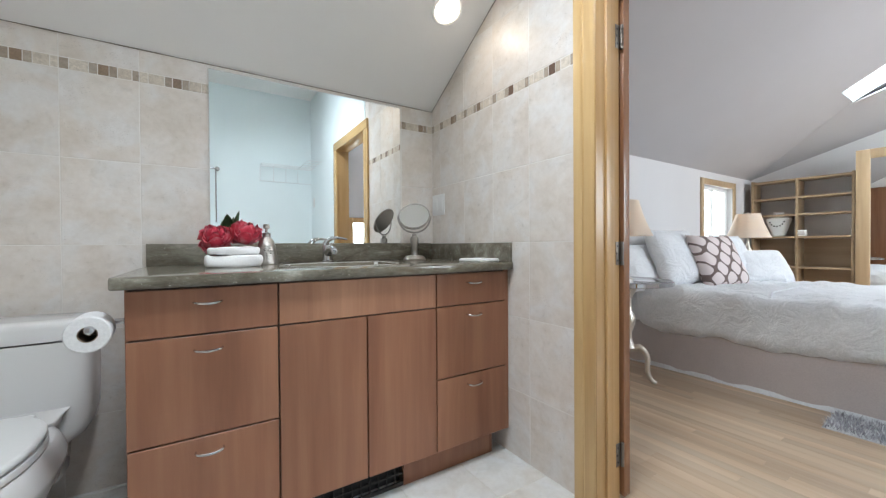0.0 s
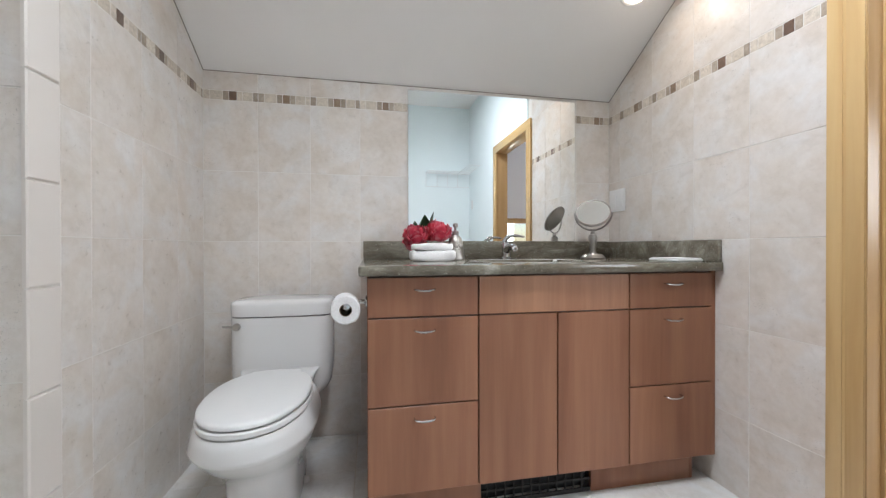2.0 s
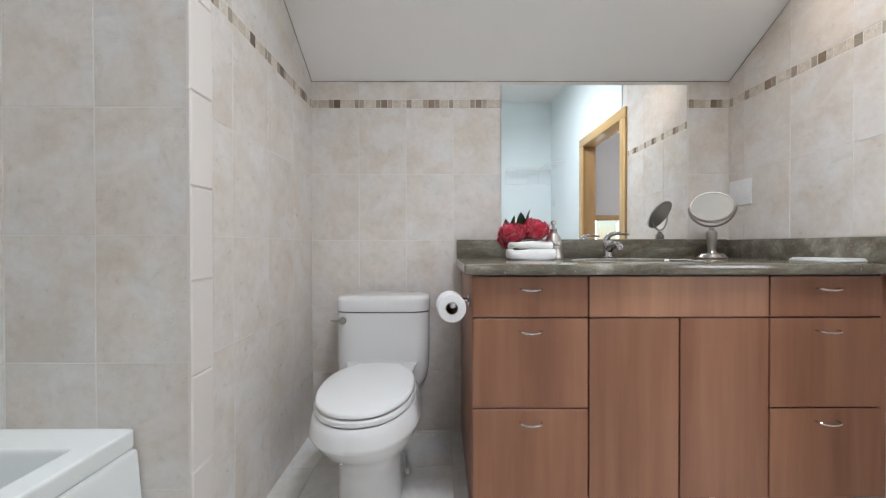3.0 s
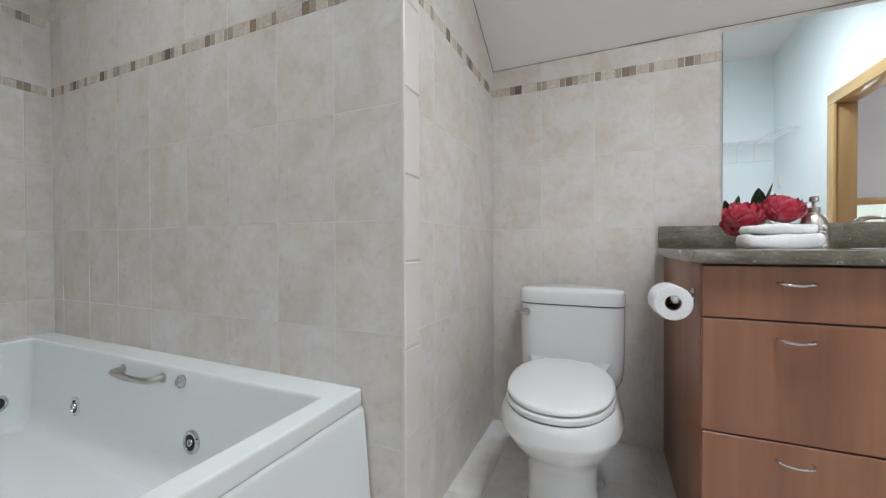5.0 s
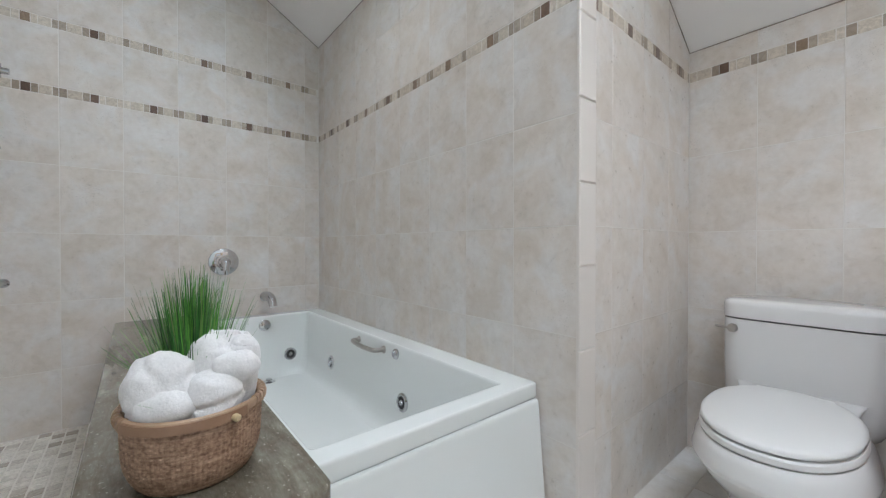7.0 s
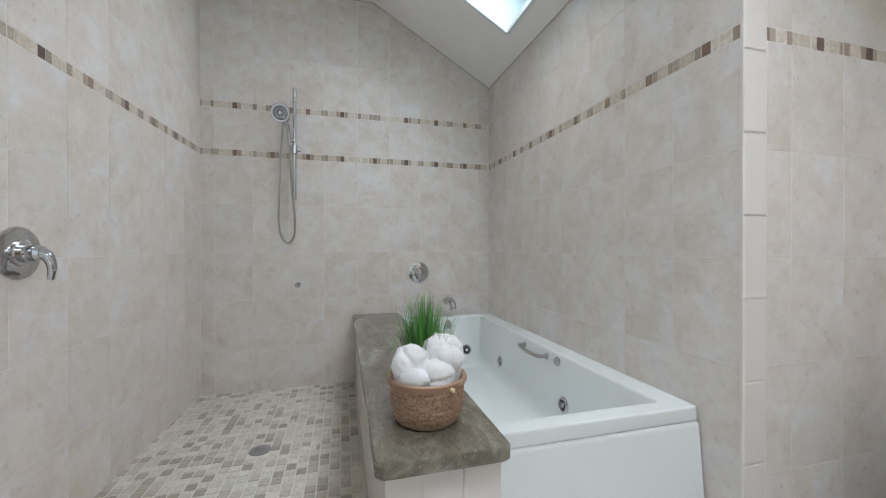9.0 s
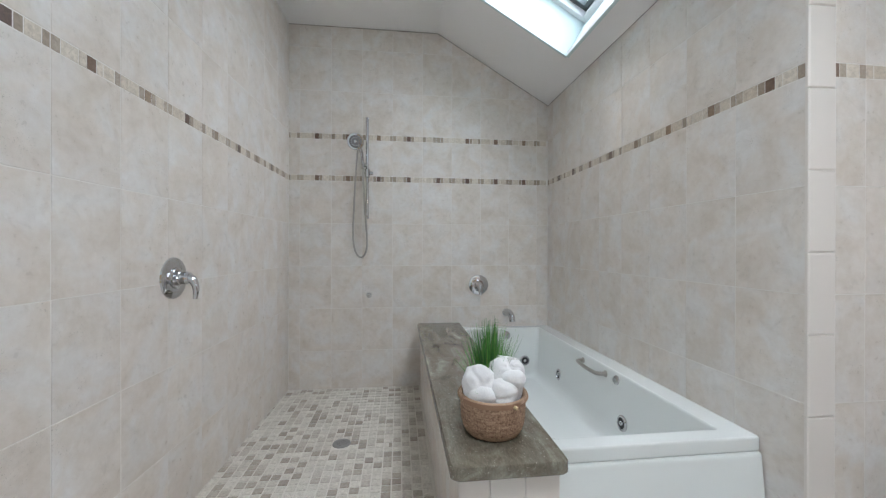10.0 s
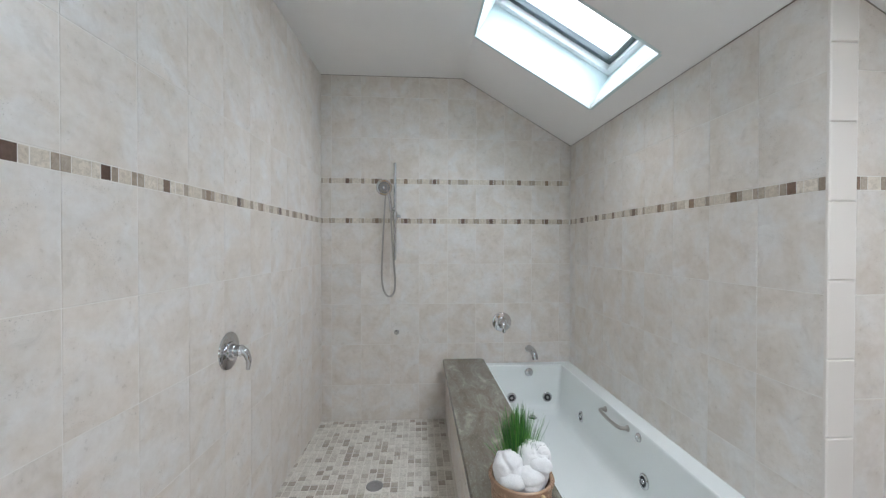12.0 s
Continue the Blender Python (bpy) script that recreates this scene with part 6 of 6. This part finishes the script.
def table_lamp(x, y, label):
    l = thing("table_lamp", label, "lamp", (x, y, 0.736), group="bedside lamps")
    part("base", lathe([(0.07, 0), (0.072, 0.012), (0.04, 0.03), (0.02, 0.05), (0.035, 0.10), (0.045, 0.16), (0.02, 0.23), (0.012, 0.26), (0.012, 0.36), (0, 0.362)], 28, m=pose(x, y, 0.7355)), SILVER, l)
    sh = []
    for r, z in ((0.200, 1.060), (0.175, 1.115), (0.140, 1.205), (0.108, 1.32)):
        sh.append([Vector((x + r * math.cos(2 * math.pi * i / 48) * (1 - 0.015 * math.cos(2 * math.pi * i / 6)), y + r * math.sin(2 * math.pi * i / 48), z)) for i in range(48)])
    inner = [[Vector((x, y, p.z)) + (p - Vector((x, y, p.z))) * 0.985 for p in ring] for ring in reversed(sh)]
    part("shade", loft(sh + inner + [sh[0]], caps=False), SHADE, l, "cream fabric shade glowing softly", angle=60)
    part("finial", lathe([(0.0, 0.0), (0.008, 0.004), (0.010, 0.012), (0.004, 0.02), (0, 0.026)], 14, m=pose(x, y, 1.318)), SILVER, l)
    part("bulb", lathe([(0, -0.04), (0.02, -0.035), (0.03, 0.0), (0.02, 0.03), (0, 0.036)], 16, m=pose(x, y, 1.16)), BULB, l)


BULB = emit("bulb_glow", (1.0, 0.80, 0.58), 9.0)
SHADE = material("cream_lamp_shade", (0.82, 0.75, 0.67), 0.9)
tr = SHADE.node_tree.nodes.new("ShaderNodeBsdfTranslucent")
tr.inputs["Color"].default_value = (0.88, 0.78, 0.66, 1)
mx = SHADE.node_tree.nodes.new("ShaderNodeMixShader")
mx.inputs[0].default_value = 0.45
wire(SHADE, bsdf(SHADE).outputs[0], mx, 1)
wire(SHADE, tr.outputs[0], mx, 2)
wire(SHADE, mx.outputs[0], SHADE.node_tree.nodes["Material Output"], "Surface")
table_lamp(2.92, 2.72, "silver table lamp with cream shade on the nightstand")
table_lamp(5.32, 2.75, "silver table lamp with cream shade beyond the bed")


def bookcase():
    b = thing("bookcase", "built-in open pine bookcase, nearly empty, on the end wall", "bookcase", (6.5, 2.6, 0))
    xf, xb, y0, y1 = 6.36, BX1 - 0.002, 2.13, 3.06
    part("back_panel", box((xb - 0.01, y0, 0.0), (xb, y1, 1.80)), SHELF_BACK, b, "grey painted back")
    for y, top in ((y0, 1.80), (y1 - 0.025, 1.80), (2.60, 1.79)):
        part("upright", box((xf, y, 0.0), (xb - 0.011, y + 0.025, top), 0.002), SHELF_WOOD, b)
    part("base_panel", box((xb - 0.03, y0 + 0.026, 0.0), (xb - 0.0105, y1 - 0.026, 1.05)), SHELF_WOOD, b)
    for z in (0.70, 1.07, 1.345, 1.555, 1.775):
        d = 0.0 if z > 1.2 else -0.05 if z > 1 else 0.0
        for a, c in ((y0 + 0.026, 2.599), (2.626, y1 - 0.026)):
            part("shelf", box((xf + d, a, z - 0.012), (xb - 0.031, c, z + 0.012), 0.002), SHELF_WOOD, b)


SHELF_BACK = paint("shelf_back_paint", (0.50, 0.47, 0.45))
bookcase()
bust = lathe([(0.045, 0.0), (0.070, 0.012), (0.082, 0.06), (0.105, 0.13), (0.128, 0.20), (0.122, 0.232), (0.066, 0.262), (0.050, 0.285), (0.056, 0.31), (0.0, 0.312)], 32)
bust.transform(Matrix.Translation((6.47, 2.81, 1.083)) @ Matrix.Diagonal((0.45, 1.0, 1.0, 1.0)))
bob = part("necklace_stand", bust, WHITE_PLASTIC)
tagged(bob, "white bust shaped necklace display stand on the bookcase", "display stand")
for k in range(7):
    a = radians(200 + k * 23)
    bead = lathe([(0, -0.012), (0.010, 0), (0, 0.012)], 8, m=pose(6.405, 2.81 + 0.075 * math.cos(a), 1.295 + 0.085 * math.sin(a)))
    part("bead", bead, BLACK, bob)
ck = thing("small_clock", "small white square clock on the shelf", "clock", (6.38, 2.57, 1.083))
part("case", box((6.36, 2.525, 1.083), (6.40, 2.615, 1.155), 0.008), WHITE_PLASTIC, ck)
part("face", box((6.358, 2.54, 1.095), (6.3605, 2.60, 1.143), 0.001), SHELF_BACK, ck)


def mirror_door():
    m = thing("mirrored_wardrobe_door", "tall mirror in a broad varnished wooden frame", "mirror", (6.33, 1.7, 0))
    x, y0, y1, z1 = 6.30, 1.10, 2.115, 2.0
    for lo, hi, mat in (((x, y1 - 0.105, 0), (x + 0.05, y1, z1), FIR_DULL), ((x, y0, 0), (x + 0.05, y0 + 0.105, z1), FIR_DULL), ((x, y0 + 0.106, z1 - 0.10), (x + 0.05, y1 - 0.106, z1), FIR_DULL_Y), ((x, y0 + 0.106, 0), (x + 0.05, y1 - 0.106, 0.10), FIR_DULL_Y)):
        part("frame_rail", box(lo, hi, 0.004), mat, m)
    part("mirror_glass", box((x + 0.02, y0 + 0.1, 0.1), (x + 0.03, y1 - 0.1, z1 - 0.1)), MIRROR, m)
    part("backing", box((x + 0.031, y0 + 0.1, 0.0), (BX1 - 0.002, y1 - 0.02, z1 - 0.02)), SHELF_WOOD, m)


mirror_door()


def shag_rug():
    r = thing("shag_rug", "grey and white shaggy rug beside the bed on the floor", "rug", (3.1, 1.3, 0))
    rng = random.Random(5)
    bm = bmesh.new()
    for i in range(4200):
        x, y = rng.uniform(3.10, 3.46), rng.uniform(0.75, 1.69)
        d = Vector((rng.uniform(-1, 1), rng.uniform(-1, 1), 0)) * 0.022
        a = Vector((x, y, 0.003))
        b = a + d + Vector((0, 0, rng.uniform(0.012, 0.032)))
        w = Vector((-d.y, d.x, 0)).normalized() * 0.0035
        bm.faces.new([bm.verts.new(a - w), bm.verts.new(a + w), bm.verts.new(b + w * 0.4), bm.verts.new(b - w * 0.4)])
    ob = part("pile", bm, RUG, r, "long grey and white pile")
    tagged(ob, ob.get("label", ""), kind="stuff")
    part("backing", box((3.10, 0.75, 0.0), (3.46, 1.69, 0.004)), RUG, r)


RUG = material("rug_wool", (0.4, 0.4, 0.42), 0.95)
rg = RUG.node_tree.nodes.new("ShaderNodeNewGeometry")
wire(RUG, ramp(RUG, rg.outputs["Random Per Island"], [(0, (0.28, 0.28, 0.31)), (0.5, (0.50, 0.50, 0.53)), (1, (0.82, 0.83, 0.84))]), bsdf(RUG), "Base Color")
shag_rug()
bedroom_floor()

# ---- tiles of walls and floor, last ----
build_tiles()
build_floor()
